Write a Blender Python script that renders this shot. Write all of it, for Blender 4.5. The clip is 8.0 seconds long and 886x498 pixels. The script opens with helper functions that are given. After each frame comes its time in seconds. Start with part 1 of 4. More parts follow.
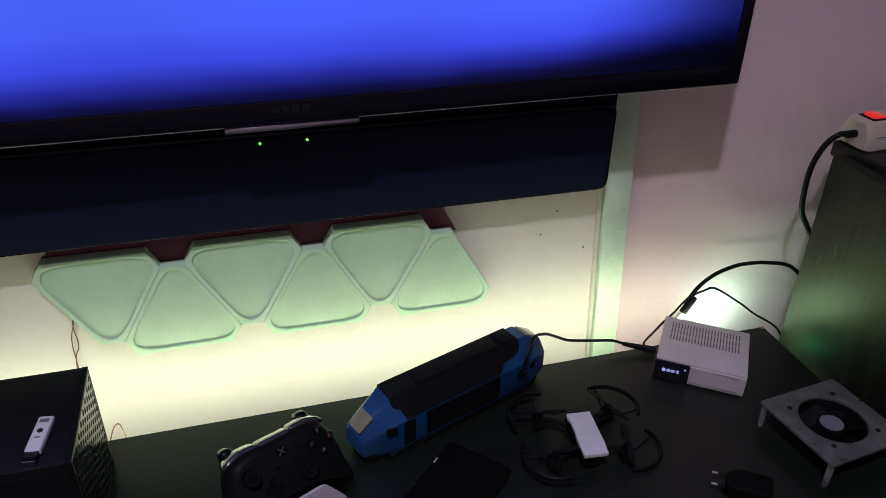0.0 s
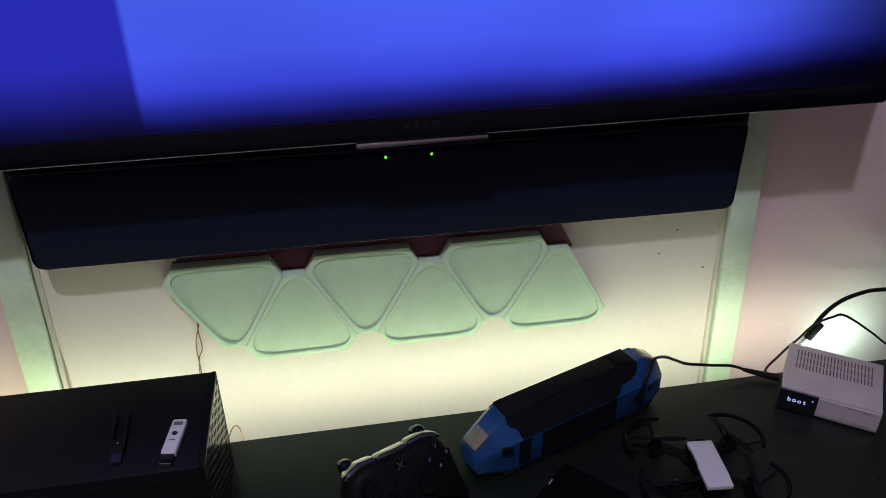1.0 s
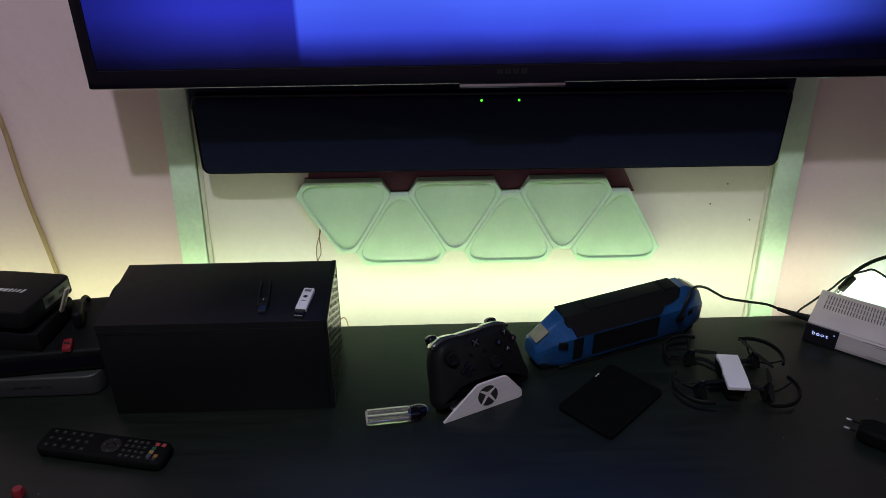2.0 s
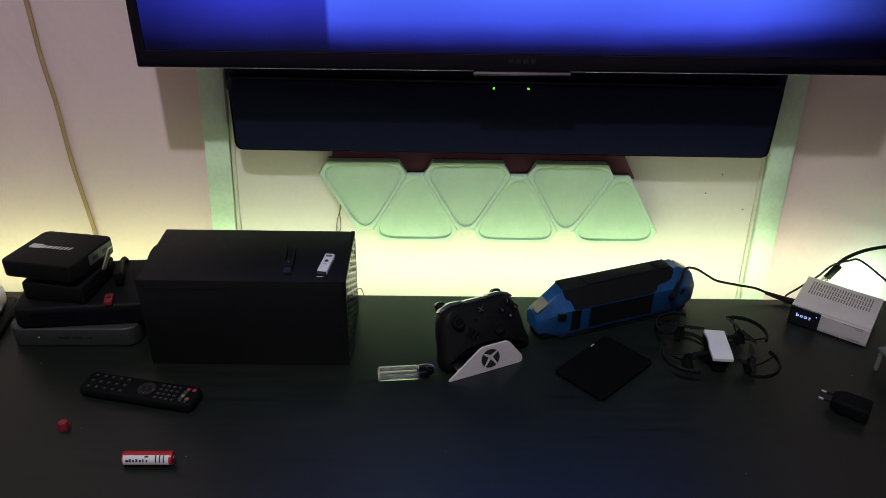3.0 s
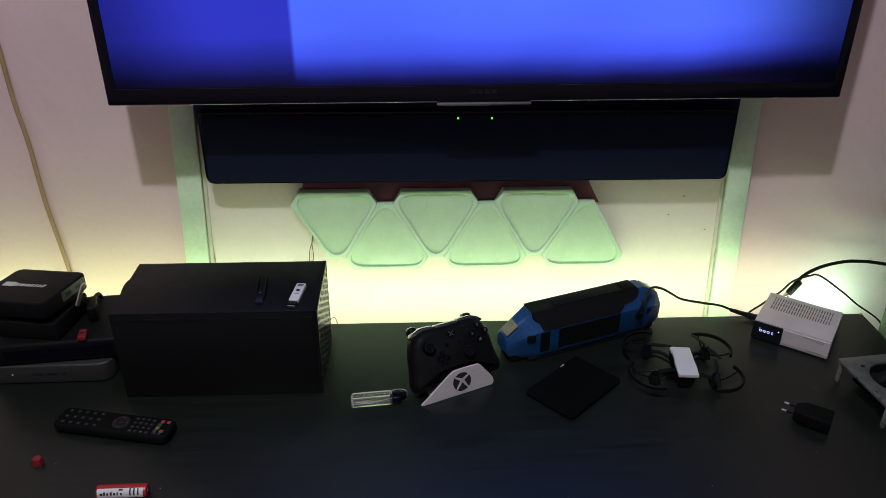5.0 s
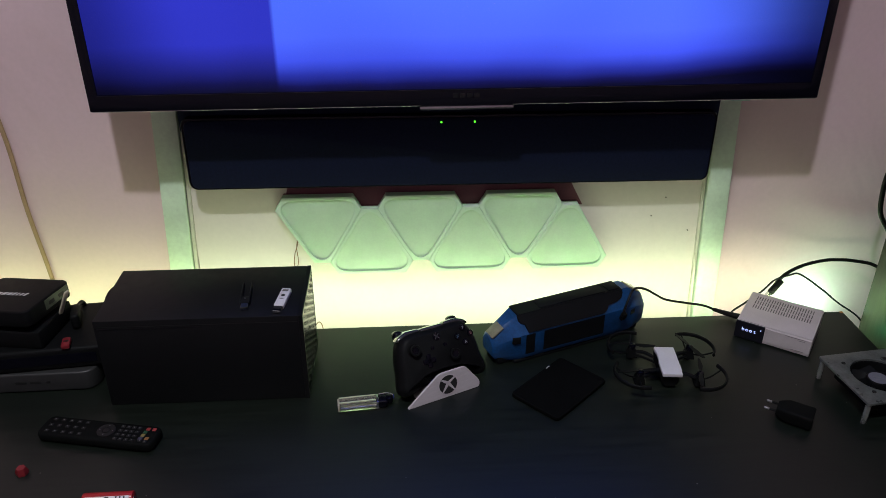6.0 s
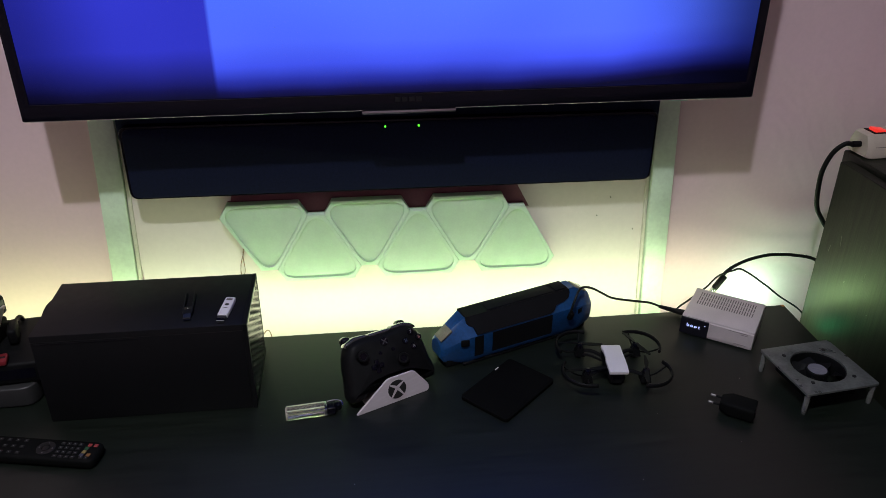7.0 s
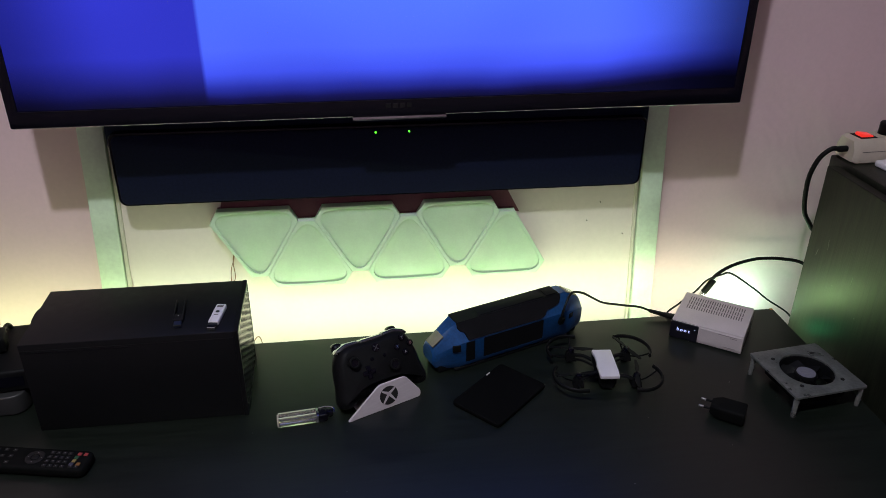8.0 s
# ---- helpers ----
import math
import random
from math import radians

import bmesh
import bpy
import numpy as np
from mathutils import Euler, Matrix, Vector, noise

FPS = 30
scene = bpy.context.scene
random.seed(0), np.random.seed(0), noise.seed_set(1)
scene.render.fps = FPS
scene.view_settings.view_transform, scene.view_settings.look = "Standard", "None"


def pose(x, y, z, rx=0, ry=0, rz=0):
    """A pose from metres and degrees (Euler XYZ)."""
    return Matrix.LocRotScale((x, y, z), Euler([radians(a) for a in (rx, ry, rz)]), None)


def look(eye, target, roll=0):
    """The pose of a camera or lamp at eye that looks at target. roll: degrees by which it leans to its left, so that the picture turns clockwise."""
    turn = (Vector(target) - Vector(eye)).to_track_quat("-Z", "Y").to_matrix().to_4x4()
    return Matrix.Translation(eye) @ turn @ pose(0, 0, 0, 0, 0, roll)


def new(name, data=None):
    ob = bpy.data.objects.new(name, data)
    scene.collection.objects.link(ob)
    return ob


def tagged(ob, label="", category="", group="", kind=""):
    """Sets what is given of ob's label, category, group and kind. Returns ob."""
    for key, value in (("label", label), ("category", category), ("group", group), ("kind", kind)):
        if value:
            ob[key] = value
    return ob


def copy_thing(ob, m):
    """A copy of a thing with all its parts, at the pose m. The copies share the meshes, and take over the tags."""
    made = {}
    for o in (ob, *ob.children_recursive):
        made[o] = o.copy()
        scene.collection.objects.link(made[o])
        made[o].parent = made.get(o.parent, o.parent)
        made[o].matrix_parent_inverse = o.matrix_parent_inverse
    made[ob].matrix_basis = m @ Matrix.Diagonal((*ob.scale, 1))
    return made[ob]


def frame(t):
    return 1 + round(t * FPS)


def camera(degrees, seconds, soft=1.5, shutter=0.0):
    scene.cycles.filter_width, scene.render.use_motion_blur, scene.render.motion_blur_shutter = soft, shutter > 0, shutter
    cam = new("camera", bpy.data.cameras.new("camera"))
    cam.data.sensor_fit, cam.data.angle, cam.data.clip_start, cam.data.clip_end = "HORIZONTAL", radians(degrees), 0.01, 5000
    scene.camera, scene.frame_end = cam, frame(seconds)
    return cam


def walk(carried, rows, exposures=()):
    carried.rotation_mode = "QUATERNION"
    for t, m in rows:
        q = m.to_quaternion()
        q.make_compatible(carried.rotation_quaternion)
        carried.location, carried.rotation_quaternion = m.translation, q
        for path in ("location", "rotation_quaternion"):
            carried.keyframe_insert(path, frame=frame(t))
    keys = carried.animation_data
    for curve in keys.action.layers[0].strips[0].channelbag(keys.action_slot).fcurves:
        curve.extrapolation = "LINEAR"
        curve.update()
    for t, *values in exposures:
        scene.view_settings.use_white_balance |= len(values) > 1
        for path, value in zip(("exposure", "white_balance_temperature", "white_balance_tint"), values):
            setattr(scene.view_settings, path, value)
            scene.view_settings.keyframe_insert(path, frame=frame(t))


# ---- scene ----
cam = camera(59.8, 8.0, soft=0.6)
PATH = [
    (0, (0.044, 0.116, 1.464), (0.533, 1.77, 0.451), 1.1),
    (0.5, (0.043, 0.169, 1.469), (0.474, 1.835, 0.451), 0.2),
    (1, (-0.001, 0.143, 1.474), (0.286, 1.846, 0.466), -0.6),
    (1.5, (-0.057, 0.017, 1.486), (0.084, 1.733, 0.469), -0.3),
    (2, (-0.028, -0.095, 1.495), (0.043, 1.625, 0.477), -0.0),
    (3.3, (-0.023, -0.213, 1.504), (0.008, 1.517, 0.502), 1.3),
    (3.5, (-0.018, -0.216, 1.503), (0.018, 1.517, 0.506), 1.3),
    (4, (-0.008, -0.209, 1.499), (0.04, 1.53, 0.512), 1.2),
    (4.5, (-0.006, -0.219, 1.51), (0.06, 1.535, 0.55), 0.7),
    (6, (-0.003, -0.233, 1.513), (0.113, 1.533, 0.582), 0.2),
    (6.5, (-0.002, -0.23, 1.515), (0.157, 1.532, 0.584), 0.3),
    (7, (0.022, -0.234, 1.514), (0.237, 1.527, 0.59), 0.3),
    (7.5, (0.03, -0.234, 1.514), (0.272, 1.525, 0.594), 0.4),
    (8, (0.018, -0.233, 1.518), (0.263, 1.528, 0.602), 0.5),
]
walk(cam, [(t, look(eye, target, roll)) for t, eye, target, roll in PATH],
     [(0.0, -0.36, 6200, 17), (0.5, -0.52, 6200, 25), (1.0, -0.54, 6200, 20), (1.5, -0.47, 6250, 9), (2.0, -0.25, 6300, 2),
      (3.3, -0.05, 6650, -3), (4.5, -0.02, 6600, -3), (6.0, 0.0, 6550, 0), (8.0, 0.03, 6500, 4)])

# ---------- light ----------
world = bpy.data.worlds.new("room_world")
world.use_nodes = True
world.node_tree.nodes["Background"].inputs[0].default_value = (0.02, 0.018, 0.022, 1)
world.node_tree.nodes["Background"].inputs[1].default_value = 0.3
scene.world = world


def area_lamp(name, m, sx, sy, watts, colour, shape="RECTANGLE", spread=180):
    lamp = bpy.data.lights.new(name, "AREA")
    lamp.shape, lamp.size, lamp.size_y = shape, sx, sy
    lamp.energy, lamp.color, lamp.spread = watts, colour, radians(spread)
    ob = new(name, lamp)
    ob.matrix_world = m
    return ob


# the round ceiling lamp, and the light tape stuck along the back edge of the desk
area_lamp("ceiling_lamp_light", pose(-0.27, -0.30, 3.0, 0, 0, 0), 0.085, 0.085, 30.5, (0.90, 0.89, 1.0), "DISK")
area_lamp("tape_light_warm", pose(0.185, 0.934, 0.722, 105, 0, 0), 1.17, 0.012, 1.50, (0.88, 1.0, 0.64))
area_lamp("tape_light_yellow", pose(-0.73, 0.934, 0.722, 105, 0, 0), 0.66, 0.012, 0.80, (0.82, 1.0, 0.45))
area_lamp("tape_light_green", pose(0.796, 0.990, 0.690, 115, 0, -35), 0.016, 0.010, 0.24, (0.54, 1.0, 0.66))
area_lamp("tape_light_corner", look((0.735, 0.985, 0.715), (0.862, 0.80, 0.90)), 0.05, 0.05, 0.19, (0.60, 1.0, 0.38), "RECTANGLE", 150)
area_lamp("tape_light_end", look((0.8180, 0.906, 0.712), (0.862, 0.895, 0.75)), 0.03, 0.010, 0.014, (0.10, 1.0, 0.36))





# ---------- materials ----------
def surface(name, base, rough=0.5, metal=0.0, vary=0.15, scale=30.0, bump=0.1, fine=400.0,
            stretch=(1, 1, 1), coat=0.0, spec=0.5, glow=None, sheen=0.0, trans=0.0):
    """A procedural surface: base colour broken up at two scales, with uneven gloss and fine relief."""
    m = bpy.data.materials.new(name)
    m.use_nodes = True
    nt = m.node_tree
    bs = nt.nodes["Principled BSDF"]
    co = nt.nodes.new("ShaderNodeTexCoord")
    mp = nt.nodes.new("ShaderNodeMapping")
    mp.inputs["Scale"].default_value = stretch
    nt.links.new(co.outputs["Object"], mp.inputs[0])
    a = nt.nodes.new("ShaderNodeTexNoise")
    a.inputs["Scale"].default_value, a.inputs["Detail"].default_value = scale, 4
    b = nt.nodes.new("ShaderNodeTexNoise")
    b.inputs["Scale"].default_value, b.inputs["Detail"].default_value = fine, 2
    nt.links.new(mp.outputs[0], a.inputs[0])
    nt.links.new(mp.outputs[0], b.inputs[0])
    mix = nt.nodes.new("ShaderNodeMix")
    mix.data_type = "FLOAT"
    mix.inputs[0].default_value = 0.35
    nt.links.new(a.outputs[0], mix.inputs[2])
    nt.links.new(b.outputs[0], mix.inputs[3])
    ramp = nt.nodes.new("ShaderNodeValToRGB")
    lo, hi = 1 - vary, 1 + vary
    ramp.color_ramp.elements[0].position, ramp.color_ramp.elements[1].position = 0.3, 0.7
    ramp.color_ramp.elements[0].color = (*[min(1, c * lo) for c in base], 1)
    ramp.color_ramp.elements[1].color = (*[min(1, c * hi) for c in base], 1)
    nt.links.new(mix.outputs[0], ramp.inputs[0])
    nt.links.new(ramp.outputs[0], bs.inputs["Base Color"])
    rr = nt.nodes.new("ShaderNodeMapRange")
    rr.inputs[3].default_value, rr.inputs[4].default_value = max(0.02, rough - 0.08), min(1, rough + 0.08)
    nt.links.new(a.outputs[0], rr.inputs[0])
    nt.links.new(rr.outputs[0], bs.inputs["Roughness"])
    bs.inputs["Metallic"].default_value = metal
    bs.inputs["Specular IOR Level"].default_value = spec
    bs.inputs["Coat Weight"].default_value = coat
    bs.inputs["Coat Roughness"].default_value = 0.15
    bs.inputs["Sheen Weight"].default_value = sheen
    bs.inputs["Transmission Weight"].default_value = trans
    if bump:
        bp = nt.nodes.new("ShaderNodeBump")
        bp.inputs["Strength"].default_value, bp.inputs["Distance"].default_value = bump, 0.001
        nt.links.new(mix.outputs[0], bp.inputs["Height"])
        nt.links.new(bp.outputs[0], bs.inputs["Normal"])
    if glow:
        bs.inputs["Emission Color"].default_value = (*glow[:3], 1)
        bs.inputs["Emission Strength"].default_value = glow[3]
    return m


def wrinkled(name, base, rough, depth):
    """Wall sheet: painted surface with long soft creases and a fine tooth."""
    m = surface(name, base, rough, vary=0.05, scale=5, fine=120, bump=0.15)
    nt = m.node_tree
    bs = nt.nodes["Principled BSDF"]
    co = nt.nodes.new("ShaderNodeTexCoord")
    n1 = nt.nodes.new("ShaderNodeTexNoise")
    n1.inputs["Scale"].default_value, n1.inputs["Detail"].default_value = 3.2, 3
    n1.inputs["Distortion"].default_value = 1.2
    nt.links.new(co.outputs["Object"], n1.inputs[0])
    bp = nt.nodes.new("ShaderNodeBump")
    bp.inputs["Strength"].default_value, bp.inputs["Distance"].default_value = 0.5, depth
    nt.links.new(n1.outputs[0], bp.inputs["Height"])
    old = bs.inputs["Normal"].links[0].from_socket
    nt.links.new(old, bp.inputs["Normal"])
    nt.links.new(bp.outputs[0], bs.inputs["Normal"])
    return m


def translucent(name, base, rough, through_part, scatter):
    """Milky printed plastic in which light spreads, and which lets some through."""
    m = surface(name, base, rough, vary=0.06, scale=40, fine=300, bump=0.12)
    nt = m.node_tree
    bs = nt.nodes["Principled BSDF"]
    bs.inputs["Subsurface Weight"].default_value = 0.45
    bs.inputs["Subsurface Radius"].default_value = (0.8, 1.0, 0.7)
    bs.inputs["Subsurface Scale"].default_value = scatter
    tr = nt.nodes.new("ShaderNodeBsdfTranslucent")
    tr.inputs[0].default_value = (*base, 1)
    mx = nt.nodes.new("ShaderNodeMixShader")
    mx.inputs[0].default_value = through_part
    nt.links.new(bs.outputs[0], mx.inputs[1])
    nt.links.new(tr.outputs[0], mx.inputs[2])
    nt.links.new(mx.outputs[0], nt.nodes["Material Output"].inputs[0])
    return m


def screen_picture():
    """A lit display: blue picture, a darker bar at one side, black towards its foot and edge."""
    m = bpy.data.materials.new("screen_picture")
    m.use_nodes = True
    nt = m.node_tree
    bs = nt.nodes["Principled BSDF"]
    bs.inputs["Base Color"].default_value = (0.002, 0.002, 0.004, 1)
    bs.inputs["Roughness"].default_value = 0.12
    bs.inputs["Specular IOR Level"].default_value = 0.12
    co = nt.nodes.new("ShaderNodeTexCoord")
    xyz = nt.nodes.new("ShaderNodeSeparateXYZ")
    nt.links.new(co.outputs["Object"], xyz.inputs[0])
    up = nt.nodes.new("ShaderNodeMapRange")
    up.inputs[1].default_value, up.inputs[2].default_value = 0.0, 0.62
    wob = nt.nodes.new("ShaderNodeTexNoise")
    wob.inputs["Scale"].default_value, wob.inputs["Detail"].default_value = 5.0, 2
    nt.links.new(co.outputs["Object"], wob.inputs[0])
    ws = nt.nodes.new("ShaderNodeMath")
    ws.operation = "MULTIPLY_ADD"
    ws.inputs[1].default_value, ws.inputs[2].default_value = 0.02, -0.010
    nt.links.new(wob.outputs[0], ws.inputs[0])
    add = nt.nodes.new("ShaderNodeMath")
    nt.links.new(xyz.outputs[2], add.inputs[0])
    nt.links.new(ws.outputs[0], add.inputs[1])
    droop = nt.nodes.new("ShaderNodeMapRange")
    droop.interpolation_type = "SMOOTHSTEP"
    droop.inputs[1].default_value, droop.inputs[2].default_value = 0.10, 0.55
    droop.inputs[3].default_value, droop.inputs[4].default_value = 0.0, -0.018
    nt.links.new(xyz.outputs[0], droop.inputs[0])
    low = nt.nodes.new("ShaderNodeMath")
    nt.links.new(add.outputs[0], low.inputs[0])
    nt.links.new(droop.outputs[0], low.inputs[1])
    nt.links.new(low.outputs[0], up.inputs[0])
    ramps = []
    for stops in (
        ((0.0, (0.003, 0.003, 0.022)), (0.015, (0.006, 0.006, 0.08)), (0.042, (0.020, 0.028, 0.36)), (0.076, (0.050, 0.080, 0.82)),
         (0.13, (0.074, 0.130, 1.0)), (0.40, (0.085, 0.19, 1.0)), (1.0, (0.095, 0.205, 1.0))),
        ((0.0, (0.003, 0.003, 0.018)), (0.022, (0.005, 0.005, 0.06)), (0.068, (0.015, 0.017, 0.25)), (0.12, (0.026, 0.031, 0.50)),
         (0.35, (0.032, 0.038, 0.62)), (1.0, (0.032, 0.038, 0.62))),
    ):
        r = nt.nodes.new("ShaderNodeValToRGB")
        while len(r.color_ramp.elements) < len(stops):
            r.color_ramp.elements.new(0.5)
        for el, (p, c) in zip(r.color_ramp.elements, stops):
            el.position, el.color = p, (*c, 1)
        nt.links.new(up.outputs[0], r.inputs[0])
        ramps.append(r)
    side = nt.nodes.new("ShaderNodeMapRange")
    side.inputs[1].default_value, side.inputs[2].default_value = SCREEN_BAR - 0.003, SCREEN_BAR + 0.003
    nt.links.new(xyz.outputs[0], side.inputs[0])
    mx = nt.nodes.new("ShaderNodeMix")
    mx.data_type = "RGBA"
    nt.links.new(side.outputs[0], mx.inputs[0])
    nt.links.new(ramps[1].outputs[0], mx.inputs[6])
    nt.links.new(ramps[0].outputs[0], mx.inputs[7])
    edge = nt.nodes.new("ShaderNodeMapRange")
    edge.interpolation_type = "SMOOTHSTEP"
    edge.inputs[1].default_value, edge.inputs[2].default_value = 0.57, 0.30
    edge.inputs[3].default_value, edge.inputs[4].default_value = 0.12, 1.0
    nt.links.new(xyz.outputs[0], edge.inputs[0])
    mul = nt.nodes.new("ShaderNodeMix")
    mul.data_type, mul.blend_type = "RGBA", "MULTIPLY"
    mul.inputs[0].default_value = 1.0
    nt.links.new(mx.outputs[2], mul.inputs[6])
    rim = nt.nodes.new("ShaderNodeMapRange")
    rim.interpolation_type = "SMOOTHSTEP"
    rim.inputs[1].default_value, rim.inputs[2].default_value = -0.56, -0.40
    rim.inputs[3].default_value, rim.inputs[4].default_value = 0.38, 1.0
    nt.links.new(xyz.outputs[0], rim.inputs[0])
    cloud = nt.nodes.new("ShaderNodeTexNoise")
    cloud.inputs["Scale"].default_value, cloud.inputs["Detail"].default_value = 3.5, 1
    nt.links.new(co.outputs["Object"], cloud.inputs[0])
    patch_ = nt.nodes.new("ShaderNodeMapRange")
    patch_.inputs[1].default_value, patch_.inputs[2].default_value = 0.3, 0.7
    patch_.inputs[3].default_value, patch_.inputs[4].default_value = 0.80, 1.08
    nt.links.new(cloud.outputs[0], patch_.inputs[0])
    dim = nt.nodes.new("ShaderNodeMath")
    dim.operation = "MULTIPLY"
    nt.links.new(edge.outputs[0], dim.inputs[0])
    nt.links.new(rim.outputs[0], dim.inputs[1])
    dim2 = nt.nodes.new("ShaderNodeMath")
    dim2.operation = "MULTIPLY"
    nt.links.new(dim.outputs[0], dim2.inputs[0])
    nt.links.new(patch_.outputs[0], dim2.inputs[1])
    nt.links.new(dim2.outputs[0], mul.inputs[7])
    nt.links.new(mul.outputs[2], bs.inputs["Emission Color"])
    bs.inputs["Emission Strength"].default_value = 1.25
    return m


def clear_plastic(name, tint):
    m = bpy.data.materials.new(name)
    m.use_nodes = True
    bs = m.node_tree.nodes["Principled BSDF"]
    bs.inputs["Base Color"].default_value = (*tint, 1)
    bs.inputs["Transmission Weight"].default_value = 0.9
    bs.inputs["Roughness"].default_value = 0.04
    bs.inputs["IOR"].default_value = 1.35
    return m


SCREEN_BAR = -0.281
wall_paint = wrinkled("wall_sheet", (0.755, 0.555, 0.60), 0.75, 0.018)
panel_paint = wrinkled("panel_paint", (0.78, 0.71, 0.66), 0.6, 0.001)
post_paint = surface("post_green_paint", (0.70, 0.86, 0.66), 0.42, vary=0.12, scale=14, fine=160, bump=0.15, spec=0.9)
trim_paint = surface("trim_paint", (0.62, 0.60, 0.50), 0.55, vary=0.1, scale=20)
room_paint = surface("room_paint", (0.68, 0.53, 0.56), 0.8, vary=0.05, scale=3)
ceiling_paint = surface("ceiling_paint", (0.78, 0.75, 0.76), 0.9, vary=0.04, scale=3)
floor_tile = surface("floor_tile", (0.40, 0.38, 0.36), 0.4, vary=0.12, scale=4)
desk_wood = surface("desk_black_wood", (0.0068, 0.0098, 0.0070), 0.37, vary=0.42, scale=16, fine=90, bump=0.028, stretch=(0.5, 9, 9), spec=0.50)
cab_wood = surface("cabinet_black_wood", (0.0125, 0.0140, 0.0085), 0.44, vary=0.8, scale=20, fine=120, bump=0.35, stretch=(6, 6, 0.35), spec=0.32)
black_gloss = surface("black_gloss", (0.0036, 0.0036, 0.0080), 0.18, vary=0.2, scale=10, bump=0.02, spec=0.25)
black_matte = surface("black_matte", (0.0052, 0.0054, 0.0058), 0.6, vary=0.25, scale=60, bump=0.2, spec=0.14)
black_soft = surface("black_soft_plastic", (0.0062, 0.0065, 0.0070), 0.5, vary=0.25, scale=80, bump=0.15, spec=0.11)
console_black = surface("console_black", (0.0062, 0.0066, 0.0074), 0.5, vary=0.2, scale=70, fine=900, bump=0.15, spec=0.22)
bumper_gloss = surface("bumper_gloss", (0.02, 0.02, 0.021), 0.20, vary=0.1, scale=60, bump=0.02, spec=1.0, coat=1.0)
bar_cloth = surface("speaker_grille_cloth", (0.0074, 0.0105, 0.0345), 0.65, vary=0.3, scale=200, fine=1400, bump=0.4, spec=0.1)
cable_black = surface("cable_black", (0.006, 0.006, 0.006), 0.45, vary=0.2, scale=90, spec=0.18)
cable_beige = surface("cable_beige", (0.40, 0.26, 0.15), 0.55, vary=0.15, scale=60)
wire_brown = surface("wire_brown", (0.20, 0.10, 0.05), 0.5, vary=0.2, scale=90)
panel_frame_green = translucent("light_panel_rim", (0.72, 0.98, 0.71), 0.5, 0.12, 0.004)
panel_face_green = translucent("light_panel_face", (0.70, 0.94, 0.67), 0.45, 0.14, 0.005)
panel_housing_maroon = surface("panel_housing_maroon", (0.26, 0.10, 0.115), 0.6, vary=0.1, scale=40)
groove_green = surface("panel_groove", (0.38, 0.55, 0.41), 0.6, vary=0.1)
silver_trim = surface("silver_trim", (0.55, 0.55, 0.57), 0.22, 1.0, vary=0.1, scale=50, bump=0.05)
grey_mark = surface("grey_mark", (0.0055, 0.0055, 0.0075), 0.4, vary=0.1)
green_led = surface("green_led", (0.1, 0.5, 0.05), 0.4, glow=(0.12, 1.0, 0.03, 2.2))
label_green = surface("label_green", (0.45, 0.72, 0.58), 0.5, vary=0.2, scale=300)
white_plastic = surface("white_plastic", (0.72, 0.70, 0.73), 0.4, vary=0.05, scale=30, bump=0.05)
bone_plastic = surface("bone_plastic", (0.52, 0.46, 0.38), 0.45, vary=0.08, scale=30, bump=0.08)
box_white = surface("box_white_metal", (0.62, 0.56, 0.56), 0.45, vary=0.07, scale=25, bump=0.08)
slot_dark = surface("slot_dark", (0.15, 0.135, 0.135), 0.7, vary=0.1)
display_black = surface("display_black", (0.006, 0.006, 0.012), 0.38, vary=0.1, bump=0.0)
display_text = surface("display_text", (0.5, 0.5, 0.6), 0.4, glow=(0.42, 0.46, 1.0, 1.5))
stand_white = surface("stand_white", (0.60, 0.55, 0.58), 0.5, vary=0.06, scale=60, fine=600, bump=0.2, stretch=(1, 1, 5))
rugged_blue = surface("rugged_blue", (0.010, 0.068, 0.215), 0.4, vary=0.4, scale=40, fine=250, bump=0.15)
rugged_black = surface("rugged_black", (0.0050, 0.0054, 0.0066), 0.6, vary=0.3, scale=50, bump=0.3, spec=0.2)
lamp_lens = surface("lamp_lens", (0.26, 0.25, 0.17), 0.2, vary=0.2, scale=60, coat=0.5)
mini_silver = surface("mini_computer_silver", (0.058, 0.058, 0.059), 0.45, 0.5, vary=0.08, scale=60, bump=0.05)
port_dark = surface("port_dark", (0.01, 0.01, 0.01), 0.5, vary=0.1)
grey_green = surface("grey_side", (0.06, 0.075, 0.055), 0.4, vary=0.15, scale=60)
logo_white = surface("logo_white", (0.62, 0.62, 0.62), 0.5, vary=0.05)
red_plastic = surface("red_plastic", (0.21, 0.014, 0.021), 0.4, vary=0.15, scale=80)
red_wrap = surface("red_wrap", (0.38, 0.02, 0.025), 0.3, vary=0.15, scale=80)
ink_black = surface("ink_black", (0.02, 0.02, 0.02), 0.5, vary=0.1)
key_red = surface("key_red", (0.30, 0.04, 0.04), 0.5, vary=0.1)
key_yellow = surface("key_yellow", (0.24, 0.18, 0.06), 0.5, vary=0.1)
key_green = surface("key_green", (0.02, 0.07, 0.03), 0.5, vary=0.1)
key_blue = surface("key_blue", (0.05, 0.05, 0.08), 0.5, vary=0.1)
key_orange = surface("key_orange", (0.22, 0.10, 0.03), 0.5, vary=0.1)
key_grey = surface("key_grey", (0.20, 0.20, 0.20), 0.5, vary=0.2, scale=200)
key_dark = surface("key_dark", (0.0026, 0.0026, 0.0029), 0.5, vary=0.2, scale=200)
button_ink = surface("button_ink", (0.22, 0.22, 0.23), 0.5, vary=0.1)
